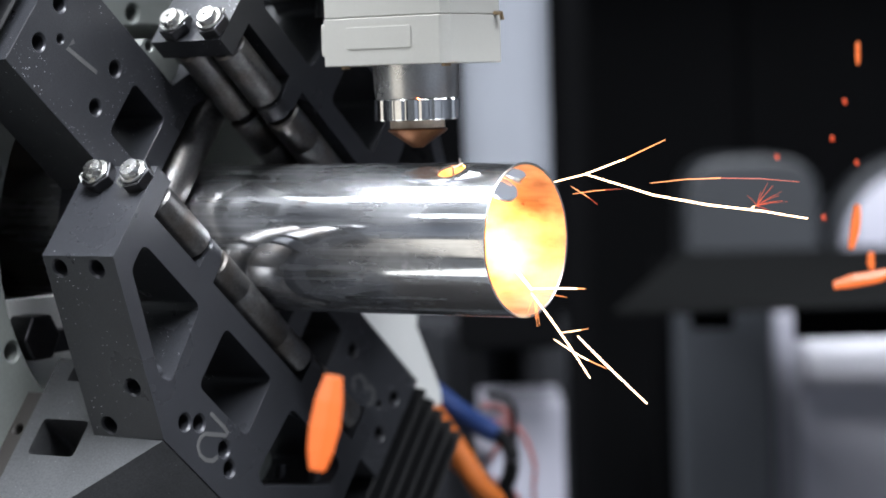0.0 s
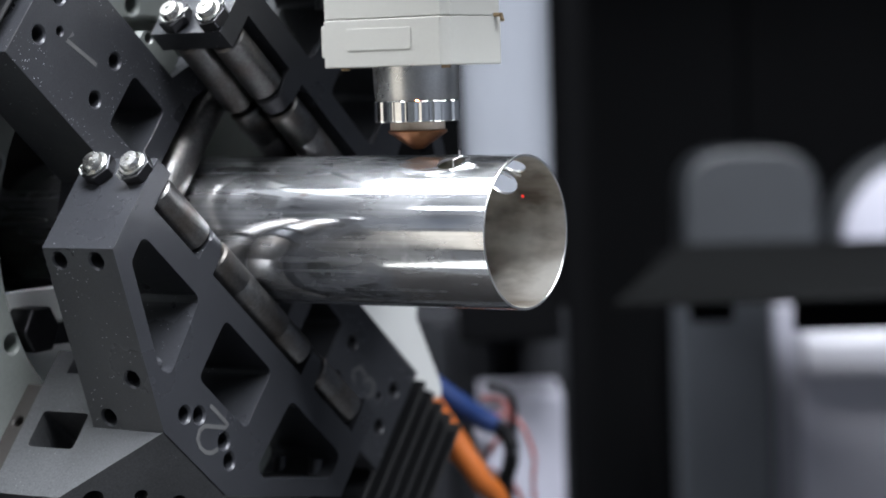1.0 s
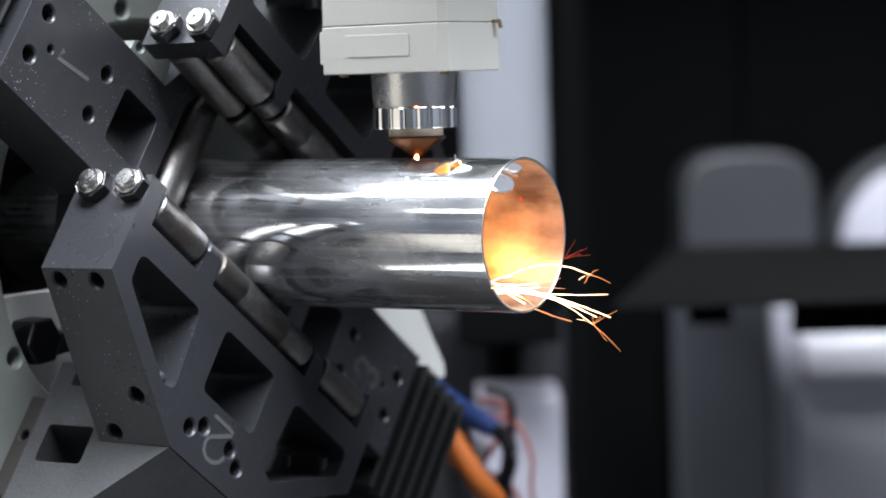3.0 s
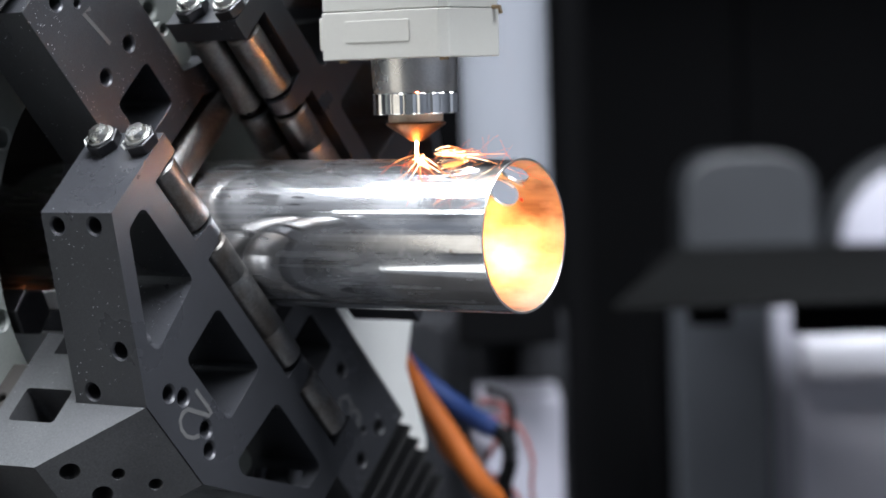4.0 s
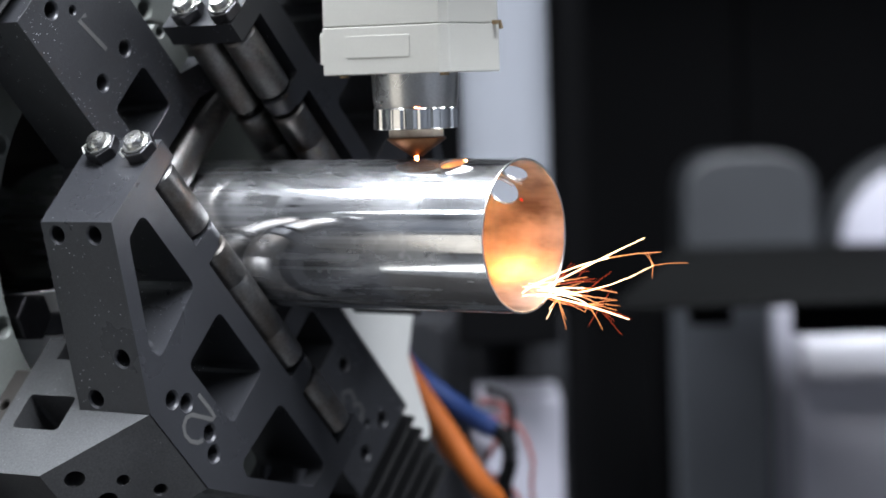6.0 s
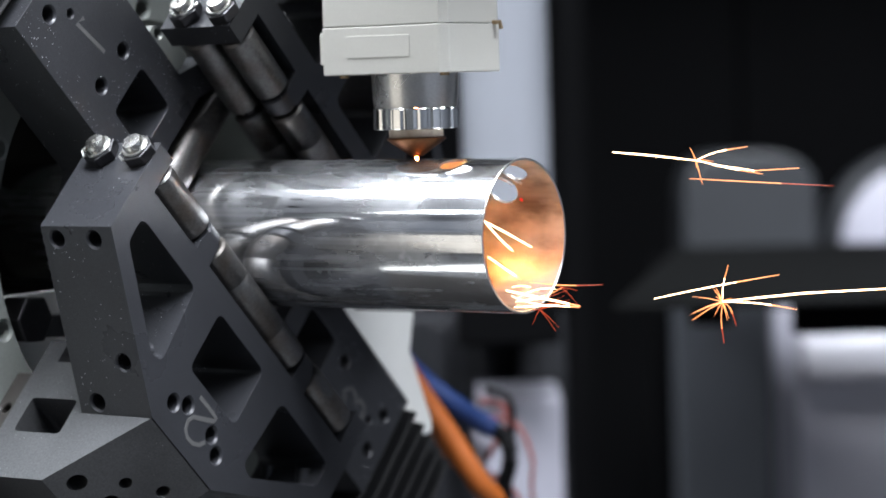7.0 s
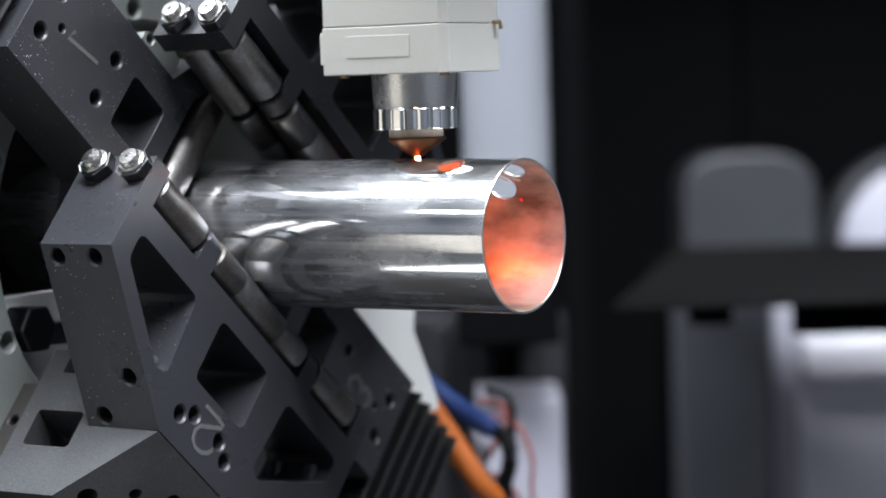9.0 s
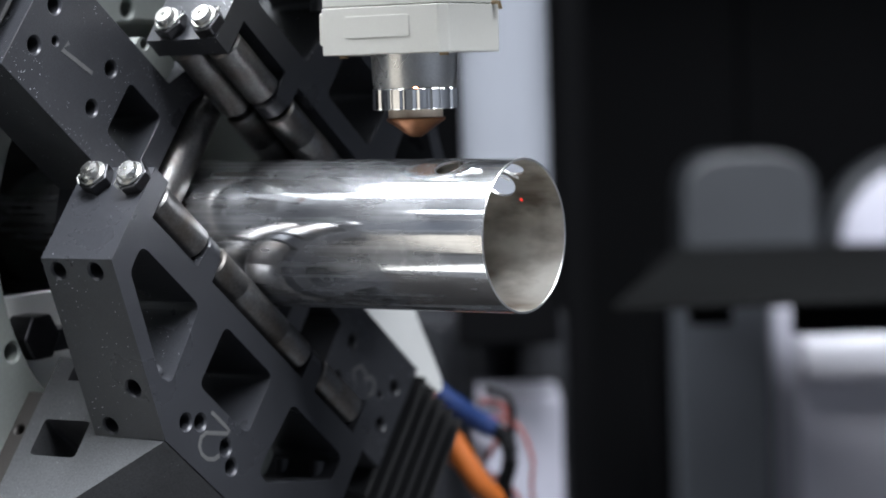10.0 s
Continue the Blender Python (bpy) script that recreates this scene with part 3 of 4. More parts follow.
HEAD = laser_head()
HEAD_X, HEAD_Z = -0.066, 0.0412

# ---------------------------------------------------------------- what stands behind
# A frame of its own: x to the right, y away, z up, turned with the machine's far side.
FAR = pose(0.7008, -1.0996, 0.0, 0, 0, YAW)


def behind(name, label, category, bm, mat, bevel=0.004, smooth=False):
    ob = mesh_object(name, bm, mat, None, "", bevel=bevel, smooth=smooth)
    ob.matrix_world = FAR
    return tagged(ob, label, category)


def winding(pts, n=6):
    """A smooth path through the points."""
    p = [Vector(q) for q in pts]
    p = [p[0] * 2 - p[1]] + p + [p[-1] * 2 - p[-2]]
    out = []
    for a, b, c, d in zip(p, p[1:], p[2:], p[3:]):
        for k in range(n):
            t = k / n
            out.append(0.5 * ((2 * b) + (c - a) * t + (2 * a - 5 * b + 4 * c - d) * t * t + (3 * b - a - 3 * c + d) * t ** 3))
    return out + [p[-2]]


def backdrop():
    behind("machine_column", "light grey painted vertical column behind the laser head", "column",
           box(bmesh.new(), 0.02, 0.096, 2.2, 2.32, -0.06, 0.9), COLUMN, 0.028)
    behind("column_foot", "black foot of the machine column", "column", box(bmesh.new(), 0.01, 0.10, 2.21, 2.60, -0.1495, -0.061), DARK)
    # Block out of view, added to keep the second ceiling light off the upper jaws.
    tagged(mesh_object("overhead_shade", box(bmesh.new(), -0.10, 0.10, -0.14, 0.16, 0.27, 0.60), COLUMN, bevel=0.01), "unseen block over the laser head that shades the upper jaws", "machine housing")
    behind("gantry_arm", "grey arm that carries the laser head", "machine arm", box(bmesh.new(), -0.03, 0.09, 1.30, 2.195, 0.62, 0.70), COLUMN, 0.01)
    tbox = thing("terminal_box", "pale grey box with rounded corners before the machine bed", "box")
    part("cover", prism(bmesh.new(), rounded([(0.0285, -0.995), (0.1035, -0.995), (0.1035, -0.2065), (0.0285, -0.2065)], 0.010), 2.288, 2.2995,
                        Matrix(((0, 1, 0, 0), (1, 0, 0, 0), (0, 0, 1, 0), (0, 0, 0, 1)))), BOXGREY, tbox, "pale front cover", bevel=0.003)
    tbox.matrix_world = FAR
    # its body
    body = part("body",            prism(bmesh.new(), rounded([(2.3, -1.0), (2.42, -1.0), (2.42, -0.206), (2.3, -0.206)], 0.004), 0.028, 0.104), BOXGREY, tbox, bevel=0.010)
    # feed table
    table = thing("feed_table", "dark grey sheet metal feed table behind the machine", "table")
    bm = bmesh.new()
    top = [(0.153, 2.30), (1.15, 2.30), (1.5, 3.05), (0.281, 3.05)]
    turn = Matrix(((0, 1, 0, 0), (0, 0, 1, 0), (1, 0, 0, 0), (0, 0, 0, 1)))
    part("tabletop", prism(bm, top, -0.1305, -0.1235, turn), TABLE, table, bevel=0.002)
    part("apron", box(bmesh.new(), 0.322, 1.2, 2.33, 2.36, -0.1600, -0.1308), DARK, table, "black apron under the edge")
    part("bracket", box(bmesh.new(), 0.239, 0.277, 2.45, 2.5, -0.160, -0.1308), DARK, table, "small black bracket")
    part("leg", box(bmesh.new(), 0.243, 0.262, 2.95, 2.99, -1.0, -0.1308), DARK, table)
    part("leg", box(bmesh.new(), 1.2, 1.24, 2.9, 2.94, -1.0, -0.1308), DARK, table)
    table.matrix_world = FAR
    behind("support_post", "slate grey post under the table", "post", box(bmesh.new(), 0.285, 0.402, 3.12, 3.22, -1.0, -0.140), POST, 0.006)
    cab = thing("control_cabinet", "light grey cabinet with a paler lid behind the table", "cabinet")
    part("body", box(bmesh.new(), 0.425, 1.3, 3.25, 3.9, -1.0, -0.310), LIGHTPANEL, cab, bevel=0.008)
    part("lid", box(bmesh.new(), 0.449, 1.3, 3.20, 3.9, -0.308, -0.253), LIDGREY, cab, "paler rounded lid", bevel=0.012)
    part("side_post", box(bmesh.new(), 0.4126, 0.4455, 3.21, 3.249, -1.0, -0.216), BOXGREY, cab, "pale side post", bevel=0.004)
    cab.matrix_world = FAR
    drum = thing("motor_cover", "mid grey motor cover with rounded shoulders behind the table", "cover")
    part("shell", prism(bmesh.new(), rounded([(0.3174, -0.40), (0.4935, -0.40), (0.4935, -0.0225), (0.3174, -0.0225)], 0.062, 8), 3.34, 3.5,
                        Matrix(((0, 1, 0, 0), (1, 0, 0, 0), (0, 0, 1, 0), (0, 0, 0, 1)))), DRUM, drum, bevel=0.006)
    part("foot", box(bmesh.new(), 0.33, 0.48, 3.36, 3.48, -1.0, -0.401), DRUM, drum, bevel=0.003)
    drum.matrix_world = FAR
    cover = thing("round_cover", "white round cover with a grey rim behind the table", "cover")
    part("rim", lathe(bmesh.new(), [(0.129, -0.05), (0.131, -0.048), (0.131, 0.03), (0.126, 0.034)], pose(0.655, 3.5, -0.157, 90, 0, 0), 64), DRUM, cover, "grey rim", smooth=True)
    part("face", lathe(bmesh.new(), [(0.112, 0.03), (0.112, 0.040), (0.109, 0.042)], pose(0.655, 3.5, -0.157, 90, 0, 0), 64), BOXGREY, cover, "white face", smooth=True)
    cover.matrix_world = FAR
    # Panels coloured near-black in place of the darkness behind the machine.
    hood = thing("dark_backdrop", "near-black backdrop panels with an unseen shade roof behind the machine", "enclosure")
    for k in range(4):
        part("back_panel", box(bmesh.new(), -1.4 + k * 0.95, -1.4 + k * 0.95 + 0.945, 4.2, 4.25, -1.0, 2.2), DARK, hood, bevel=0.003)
    # Out of view; added to keep lamp light off the back panels.
    part("shade_roof", box(bmesh.new(), -1.4, 2.4, 3.3, 4.19, 0.75, 0.79), DARK, hood, bevel=0.003)
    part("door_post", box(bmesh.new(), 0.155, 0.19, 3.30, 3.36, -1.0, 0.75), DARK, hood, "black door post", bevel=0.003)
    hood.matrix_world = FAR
    bed = thing("machine_bed", "dark slate machine bed with vertical ribs", "machine bed")
    part("rail", box(bmesh.new(), -0.10, 0.118, 2.50, 2.62, -1.0, -0.150), BED, bed, bevel=0.004)
    for x in (-0.012, 0.030, 0.072):
        part("rib", box(bmesh.new(), x, x + 0.014, 2.47, 2.499, -0.9, -0.155), BED, bed, "slate grey rib", bevel=0.003)
    bed.matrix_world = FAR
    # hoses
    for nm, lab, mat, r, pts in (
            ("orange_cable", "orange sheathed cable hanging below the chuck", ORANGE, 0.0080, [(-0.318, 0.28, -0.070), (-0.3022, 0.300, -0.0962), (-0.3010, 0.320, -0.1207), (-0.2818, 0.335, -0.1594), (-0.2640, 0.345, -0.193), (-0.2564, 0.36, -0.2184), (-0.252, 0.37, -0.30)]),
            ("orange_cable", "orange sheathed cable hanging below the chuck", ORANGE, 0.0040, [(-0.300, 0.34, -0.150), (-0.290, 0.350, -0.178), (-0.272, 0.356, -0.196), (-0.262, 0.362, -0.222), (-0.26, 0.37, -0.30)]),
            ("blue_hose", "blue air hose hanging below the chuck", BLUE, 0.0080, [(-0.36, 0.32, -0.085), (-0.331, 0.340, -0.1051), (-0.3217, 0.360, -0.126), (-0.3051, 0.377, -0.146), (-0.2963, 0.392, -0.1583), (-0.289, 0.402, -0.1655)]),
            ("black_hose", "black hose that goes on from the blue hose", RUBBER, 0.0058, [(-0.290, 0.403, -0.1650), (-0.2832, 0.410, -0.1732), (-0.2792, 0.41, -0.1831), (-0.2805, 0.41, -0.1954), (-0.2857, 0.41, -0.2079), (-0.2889, 0.41, -0.2325), (-0.29, 0.41, -0.30)]),
            ("red_wire", "thin red wire in front of the terminal box", REDWIRE, 0.0022, [(-0.310, 0.42, -0.150), (-0.2990, 0.424, -0.150), (-0.2900, 0.424, -0.156), (-0.2890, 0.424, -0.168), (-0.300, 0.424, -0.180), (-0.3113, 0.424, -0.1986), (-0.299, 0.424, -0.2060), (-0.284, 0.43, -0.225), (-0.28, 0.43, -0.29)]),
            ("pink_wire", "thin pinkish wire in front of the terminal box", REDWIRE, 0.0016, [(-0.300, 0.42, -0.160), (-0.281, 0.424, -0.166), (-0.269, 0.424, -0.190), (-0.270, 0.424, -0.215), (-0.266, 0.43, -0.29)]),
            ("black_wire", "black wire in front of the terminal box", RUBBER, 0.0026, [(-0.3045, 0.42, -0.1409), (-0.2900, 0.424, -0.1450), (-0.2850, 0.424, -0.1570), (-0.2860, 0.424, -0.170), (-0.300, 0.43, -0.29)]),
            ("grey_wire", "pale grey wire in front of the terminal box", BOXGREY, 0.0046, [(-0.3104, 0.413, -0.1650), (-0.3050, 0.413, -0.1861), (-0.3070, 0.413, -0.2000), (-0.297, 0.415, -0.2104), (-0.294, 0.42, -0.235), (-0.297, 0.42, -0.29)])):
        pts = winding(pts)
        tagged(mesh_object(nm, tube_along(bmesh.new(), pts, r, 14), mat, smooth=True), lab, "cable")


backdrop()

# ---------------------------------------------------------------- molten jet and sparks
JET_HOT = glowing("white_hot_melt", (1.0, 0.31, 0.07), 1500.0)
HOT = glowing("yellow_hot_spark", (1.0, 0.66, 0.38), 13.0)
WARM = glowing("orange_spark", (1.0, 0.33, 0.11), 4.0)
RED = glowing("dull_red_spark", (0.85, 0.09, 0.03), 1.4)
EMBER = glowing("orange_ember", (1.0, 0.20, 0.045), 1.15)
PILOT = glowing("red_laser_light", (1.0, 0.04, 0.03), 0.9)
JET_RED = glowing("red_bore_glow", (1.0, 0.085, 0.022), 1100.0)

JET_LONG = 0.048
JET = tagged(mesh_object("molten_jet", lathe(bmesh.new(), [(0.0002, 0.0), (0.0005, 0.003), (0.0005, JET_LONG - 0.001), (0.0003, JET_LONG)], None, 12),
                         JET_HOT, smooth=True), "glowing jet of molten steel under the nozzle", "molten jet")
# Second glowing rod, added only to redden the light on the tube's inner wall.
RED_GLOW_ROD = tagged(mesh_object("red_glow_rod", lathe(bmesh.new(), [(0.0002, 0.0), (0.0005, 0.003), (0.0005, JET_LONG - 0.001), (0.0003, JET_LONG)], None, 12),
                               JET_RED, smooth=True), "added red glowing rod that reddens the light inside the tube", "molten jet")
DOT = mesh_object("laser_dot", lathe(bmesh.new(), [(0.0006, 0.0), (0.0011, -0.0002), (0.0011, -0.0004)], None, 16), PILOT)
DOT.matrix_world = Matrix.Translation((-0.0240, 0.0348, 0.0165)) @ Vector((0, -0.905, -0.43)).to_track_quat("Z", "Y").to_matrix().to_4x4()
tagged(DOT, "small red pilot laser dot inside the tube", "laser dot")

# The plane in which the sparks fly: through the tube's mouth, x to the right, z up, square to the line of sight.
SPRAY = Matrix.Translation((0, 0, 0)) @ pose(0, 0, 0, 0, 0, YAW) @ Matrix.Rotation(radians(1.65), 4, "Y")
PARK = Vector((-0.78, 0.0, -0.25))
SPARKS = []


def trail(bm, pts, width, heat, star, depth, rnd):
    """Adds one glowing trail through pts, in millimetres of the spray plane; star: forks at its end. Returns its ends."""
    p = [Vector((a * 0.001, depth, b * 0.001)) for a, b in pts]
    if len(p) < 4:
        fine = []
        for a, b in zip(p, p[1:]):
            fine += [a.lerp(b, k / 3) for k in range(3)]
        p = fine + [p[-1]]
        for _ in range(2):
            p = [p[0]] + [(a + 2 * b + c) / 4 for a, b, c in zip(p, p[1:], p[2:])] + [p[-1]]
    n, w, first = len(p), width * (0.0004 if width < 2 else 0.0005), len(bm.faces)
    tube_along(bm, p, w, 6, [w * (0.35 + 0.65 * math.sin(math.pi * (0.12 + 0.80 * i / (n - 1)))) for i in range(n)])
    for k in range(star):
        a = rnd.uniform(0, 2 * math.pi)
        d = Vector((math.cos(a), rnd.uniform(-0.3, 0.3), math.sin(a))) * rnd.uniform(0.004, 0.014) + (p[-1] - p[-2]).normalized() * 0.005
        e = p[-1]
        tube_along(bm, [e, e + d * 0.5, e + d + Vector((0, 0, -0.001))], w, 5, [min(w * 0.7, 0.00022), min(w * 0.45, 0.00015), 0.00005])
    slots = {4: (2, 2, 2), 3: (3, 3, 3), 2: (0, 0, 1), 1: (0, 1, 2), 0: (1, 2, 2)}[heat]
    span = max((p[-1] - p[0]).length, 1e-6)
    bm.faces.ensure_lookup_table()
    for f in bm.faces[first:]:
        s = (f.calc_center_median() - p[0]).length / span
        f.material_index = slots[0] if s < 0.6 else (slots[1] if s < 0.92 else slots[2])
    return p[0], p[-1]


def fly(bm, t, a, b, name, label, life, kind=""):
    c = (a + b) / 2
    bmesh.ops.translate(bm, vec=-c, verts=bm.verts[:])
    ob = tagged(mesh_object(name, bm, [HOT, WARM, RED, EMBER]), label, "sparks", "flying sparks", kind)
    SPARKS.append((ob, t, SPRAY @ c, (SPRAY.to_3x3() @ (b - a)).normalized(), life))


def spark(t, pts, width=0.6, heat=1, star=0, depth=0.0, life=0.07):
    """One spark's trail as it stands at t."""
    bm = bmesh.new()
    a, b = trail(bm, pts, width, heat, star, depth, random.Random(int(t * 1000) + int(pts[0][0] * 7)))
    fly(bm, t, a, b, "spark", "glowing spark bursting into a star" if star else "glowing spark trail flying out of the tube", life, "stuff" if star else "")


def fan(t, seed, n, x, z, a0, a1, l0, l1, spread=6.0, width=0.55, start=0.0, heats=(1, 1, 2, 0), droop=0.1):
    """A sheaf of n sparks out of (x, z), between the angles a0 and a1, with trails of l0 to l1 millimetres."""
    rnd = random.Random(seed)
    bm = bmesh.new()
    for k in range(n):
        a = radians(rnd.uniform(a0, a1))
        far = rnd.uniform(0, start)
        ox, oz = x + rnd.uniform(-spread, spread) + far * math.cos(a), z + rnd.uniform(-spread, spread) * 0.6 + far * math.sin(a)
        ln = l0 + (l1 - l0) * rnd.random() ** 1.6
        bend = rnd.uniform(-0.12, 0.12) * ln
        pts = []
        for i in range(6):
            s = i / 5
            q = 4 * bend * s * (1 - s)
            pts.append((ox + ln * s * math.cos(a) - q * math.sin(a), oz + ln * s * math.sin(a) + q * math.cos(a) - droop * ln * s * s))
        trail(bm, pts, width * rnd.uniform(0.4, 1.2), rnd.choice(heats), rnd.choice((0, 0, 0, 0, 0, 4, 6)), rnd.uniform(-0.03, 0.03), rnd)
    mid = radians((a0 + a1) / 2)
    a = Vector((x * 0.001, 0, z * 0.001))
    b = a + Vector((math.cos(mid), 0, math.sin(mid))) * (l0 + l1) * 0.0005
    fly(bm, t, a, b, "spark_sheaf", "sheaf of many fine glowing spark trails", 0.07, "stuff")


def all_sparks():
    spark(0, [(14.0, 29.7), (29.8, 33.7), (50.0, 41.5), (70.7, 51.3)], 0.8, 1, 0, 0)
    spark(0, [(29.8, 33.7), (64.4, 23.1), (93.2, 17.9), (119.2, 15.0), (143.7, 11.0)], 1.3, 2, 0, 0)
    spark(0, [(63.0, 29.1), (81.7, 31.1), (99.0, 31.7), (119.2, 31.4), (139.3, 29.7)], 0.5, 0, 0, 0)
    spark(0, [(23.5, 23.6), (35.6, 25.4), (48.6, 26.2)], 0.4, 0, 0, 0)
    spark(0, [(22.6, 27.4), (29.8, 23.1), (36.2, 18.2)], 0.4, 0, 0, 0)
    spark(0, [(2.4, -25.1), (16.9, -24.8), (30.1, -25.1)], 0.9, 2, 0, 0)
    spark(0, [(2.4, -27.4), (11.1, -38.9), (21.2, -53.3), (32.7, -71.2)], 1.2, 2, 0, 0)
    spark(0, [(26.4, -49.6), (38.5, -62.0), (62.1, -84.4)], 1.3, 2, 0, 0)
    spark(0, [(14.0, -51.0), (26.9, -59.7), (41.4, -66.3)], 0.6, 1, 0, 0)
    spark(0, [(18.3, -47.6), (25.5, -46.7), (32.1, -45.5)], 0.4, 1, 0, 0)
    spark(0, [(114.8, 16.4), (116.3, 17.3), (117.7, 17.6)], 0.5, 1, 12, 0)
    spark(0, [(-7.6, -13.0), (-0.4, -21.6), (3.9, -27.4)], 1.6, 2, 6, 0)
    spark(0, [(-88.6, -42.0), (-90.5, -52.0), (-92.3, -63.0), (-94.2, -73.0), (-95.6, -81.0)], 14.5, 3, 0, -0.25)
    spark(0, [(209.3, 106.0), (209.4, 99.0), (209.6, 92.0)], 3.0, 3, 0, 0.25)
    spark(0, [(210.3, 6.6), (209.3, -7.0), (206.5, -20.2)], 6.0, 3, 0, 0.25)
    spark(0, [(196.4, -42.6), (208.0, -39.5), (222.0, -37.2), (236.0, -33.0)], 9, 3, 0, 0.25)
    spark(0, [(219.0, -22.0), (218.4, -27.0), (219.5, -33.0)], 5, 3, 0, 0.25)
    for x, z in ((201.8, 69.7), (194.4, 47.3), (160.8, 36.0), (209.4, 32.5), (189.7, -0.9)):
        spark(0, [(x - 0.4, z + 1.6), (x, z), (x + 0.4, z - 1.6)], 2.0, 4, 0, 0.25)
    fan(0.3, 31, 26, 10, -30, -18, 32, 30, 110, 12.0, 0.6)
    fan(0.4, 41, 5, 0, -10, -20, 15, 25, 70)
    fan(0.6, 61, 22, 0, -36, -35, 15, 25, 70, 6.0, 0.6)
    fan(0.7, 71, 7, 5, -38, -62, -20, 50, 110)
    spark(0.8, [(10.5, -36.7), (36.5, -69.9), (56.6, -98.7)], 0.9, 2, 0, 0)
    fan(1.7, 17, 4, 0, -5, -10, 5, 10, 25)
    fan(1.8, 18, 3, 20, -8, -70, -20, 8, 20)
    spark(2, [(-18.2, 17.7), (-11.5, 10.5), (-2.9, 0.4), (0.0, -8.2)], 0.8, 1, 0, 0)
    spark(2, [(-17.0, 14.6), (-9.8, 7.6), (-1.2, -2.2), (1.2, -10.2)], 0.8, 2, 0, 0)
    spark(2, [(-15.9, 11.4), (-8.1, 4.8), (0.6, -4.8), (2.3, -12.2)], 0.8, 1, 0, 0)
    spark(2, [(-18.2, 8.2), (-6.3, 1.9), (2.3, -7.3), (3.5, -14.3)], 0.8, 2, 0, 0)
    spark(2, [(-17.0, 5.0), (-4.6, -1.0), (4.0, -9.9), (4.6, -16.3)], 0.8, 1, 0, 0)
    spark(2, [(-15.9, 1.9), (-2.9, -3.9), (5.8, -12.5), (5.8, -18.3)], 0.8, 2, 0, 0)
    fan(2.1, 21, 14, 18, -5, -12, -2, 15, 45, 20.0, 0.6)
    fan(2.2, 22, 9, 90, -20, -12, 15, 15, 45, 35.0, 0.5)
    spark(2.5, [(0.4, -12.0), (6.2, 6.8), (8.8, 28.4)], 1.3, 1, 0, 0)
    spark(2.5, [(3.3, -10.5), (22.0, 8.2), (43.1, 29.0)], 1.1, 2, 0, 0)
    spark(2.5, [(-1.0, -14.8), (16.3, 0.4), (43.9, 25.5)], 0.7, 1, 0, 0)
    spark(2.5, [(-14.8, 9.7), (-16.0, 18.3), (-15.1, 26.4)], 1.2, 1, 0, 0)
    spark(2.5, [(-15.4, -22.0), (-5.3, -14.8), (3.3, -10.5)], 1.2, 2, 8, 0)
    spark(2.5, [(-16.9, 2.4), (-8.2, -3.3), (-2.4, -7.6)], 0.6, 1, 0, 0)
    spark(2.5, [(0.4, -20.6), (10.5, -16.3), (18.6, -11.1)], 0.6, 1, 0, 0)
    spark(2.5, [(-6.8, -33.0), (19.2, -36.7), (49.4, -33.3)], 1, 2, 14, 0)
    spark(2.5, [(50.3, -33.6), (52.6, -24.9), (53.2, -14.0)], 0.5, 0, 0, 0)
    spark(2.5, [(50.3, -33.6), (59.5, -39.9), (69.9, -48.6)], 0.6, 1, 0, 0)
    spark(2.5, [(50.3, -33.6), (62.4, -36.7), (73.9, -36.2)], 0.6, 1, 0, 0)
    spark(2.5, [(71.0, -17.4), (73.3, -16.9), (75.4, -16.9)], 0.8, 1, 0, 0)
    fan(2.5, 25, 10, -3, -33, -8, 22, 8, 26, 5.0, 0.5)
    fan(2.4, 24, 7, 5, -25, -8, 30, 15, 40)
    fan(2.6, 26, 14, 5, -28, -8, 38, 15, 45)
    fan(2.7, 27, 9, 5, -30, 0, 18, 20, 80)
    fan(2.9, 29, 14, 4, -30, -15, 30, 15, 60)
    fan(3.05, 305, 12, 2, -28, -30, 25, 15, 70)
    fan(3.2, 32, 14, 3, -25, -20, 30, 15, 60)
    fan(3.35, 335, 12, 2, -30, -15, 20, 15, 55)
    fan(3.5, 35, 8, 2, -28, -20, 20, 15, 45)
    fan(4.0, 401, 26, -53.0, 41.0, -165, -15, 5, 22, 1.5, 0.4, 0.0, (1, 0, 0))
    fan(4.0, 402, 22, -44.0, 42.0, -12, 14, 8, 40, 3.0, 0.4, 0.0, (0, 0, 1))
    fan(4.1, 412, 5, 60, -10, -30, 30, 10, 30, 40.0)
    spark(4.5, [(-16.9, 16.6), (1.9, 38.2), (30.1, 55.2)], 0.9, 2, 0, 0)
    spark(4.5, [(-14.0, 18.0), (10.5, 41.1), (22.0, 49.7)], 0.5, 1, 0, 0)
    spark(4.5, [(3.3, 36.7), (24.9, 48.3), (48.0, 58.9)], 0.5, 0, 0, 0)
    spark(4.5, [(-18.3, 20.9), (-6.8, 33.9), (1.9, 39.6)], 0.5, 2, 0, 0)
    spark(4.5, [(63.8, -8.2), (82.6, -10.2), (105.6, -5.6)], 0.6, 0, 0, 0)
    spark(4.5, [(75.4, -7.3), (88.3, -2.2), (102.2, 4.5)], 0.8, 1, 0, 0)
    spark(4.5, [(141.6, -38.5), (148.8, -35.9), (156.3, -31.6)], 0.8, 1, 0, 0)
    spark(4.5, [(104.5, -20.9), (105.0, -18.0), (105.6, -15.7)], 0.5, 0, 0, 0)
    spark(4.5, [(17.7, -23.8), (36.5, -6.5), (47.1, 11.4)], 0.8, 2, 0, 0)
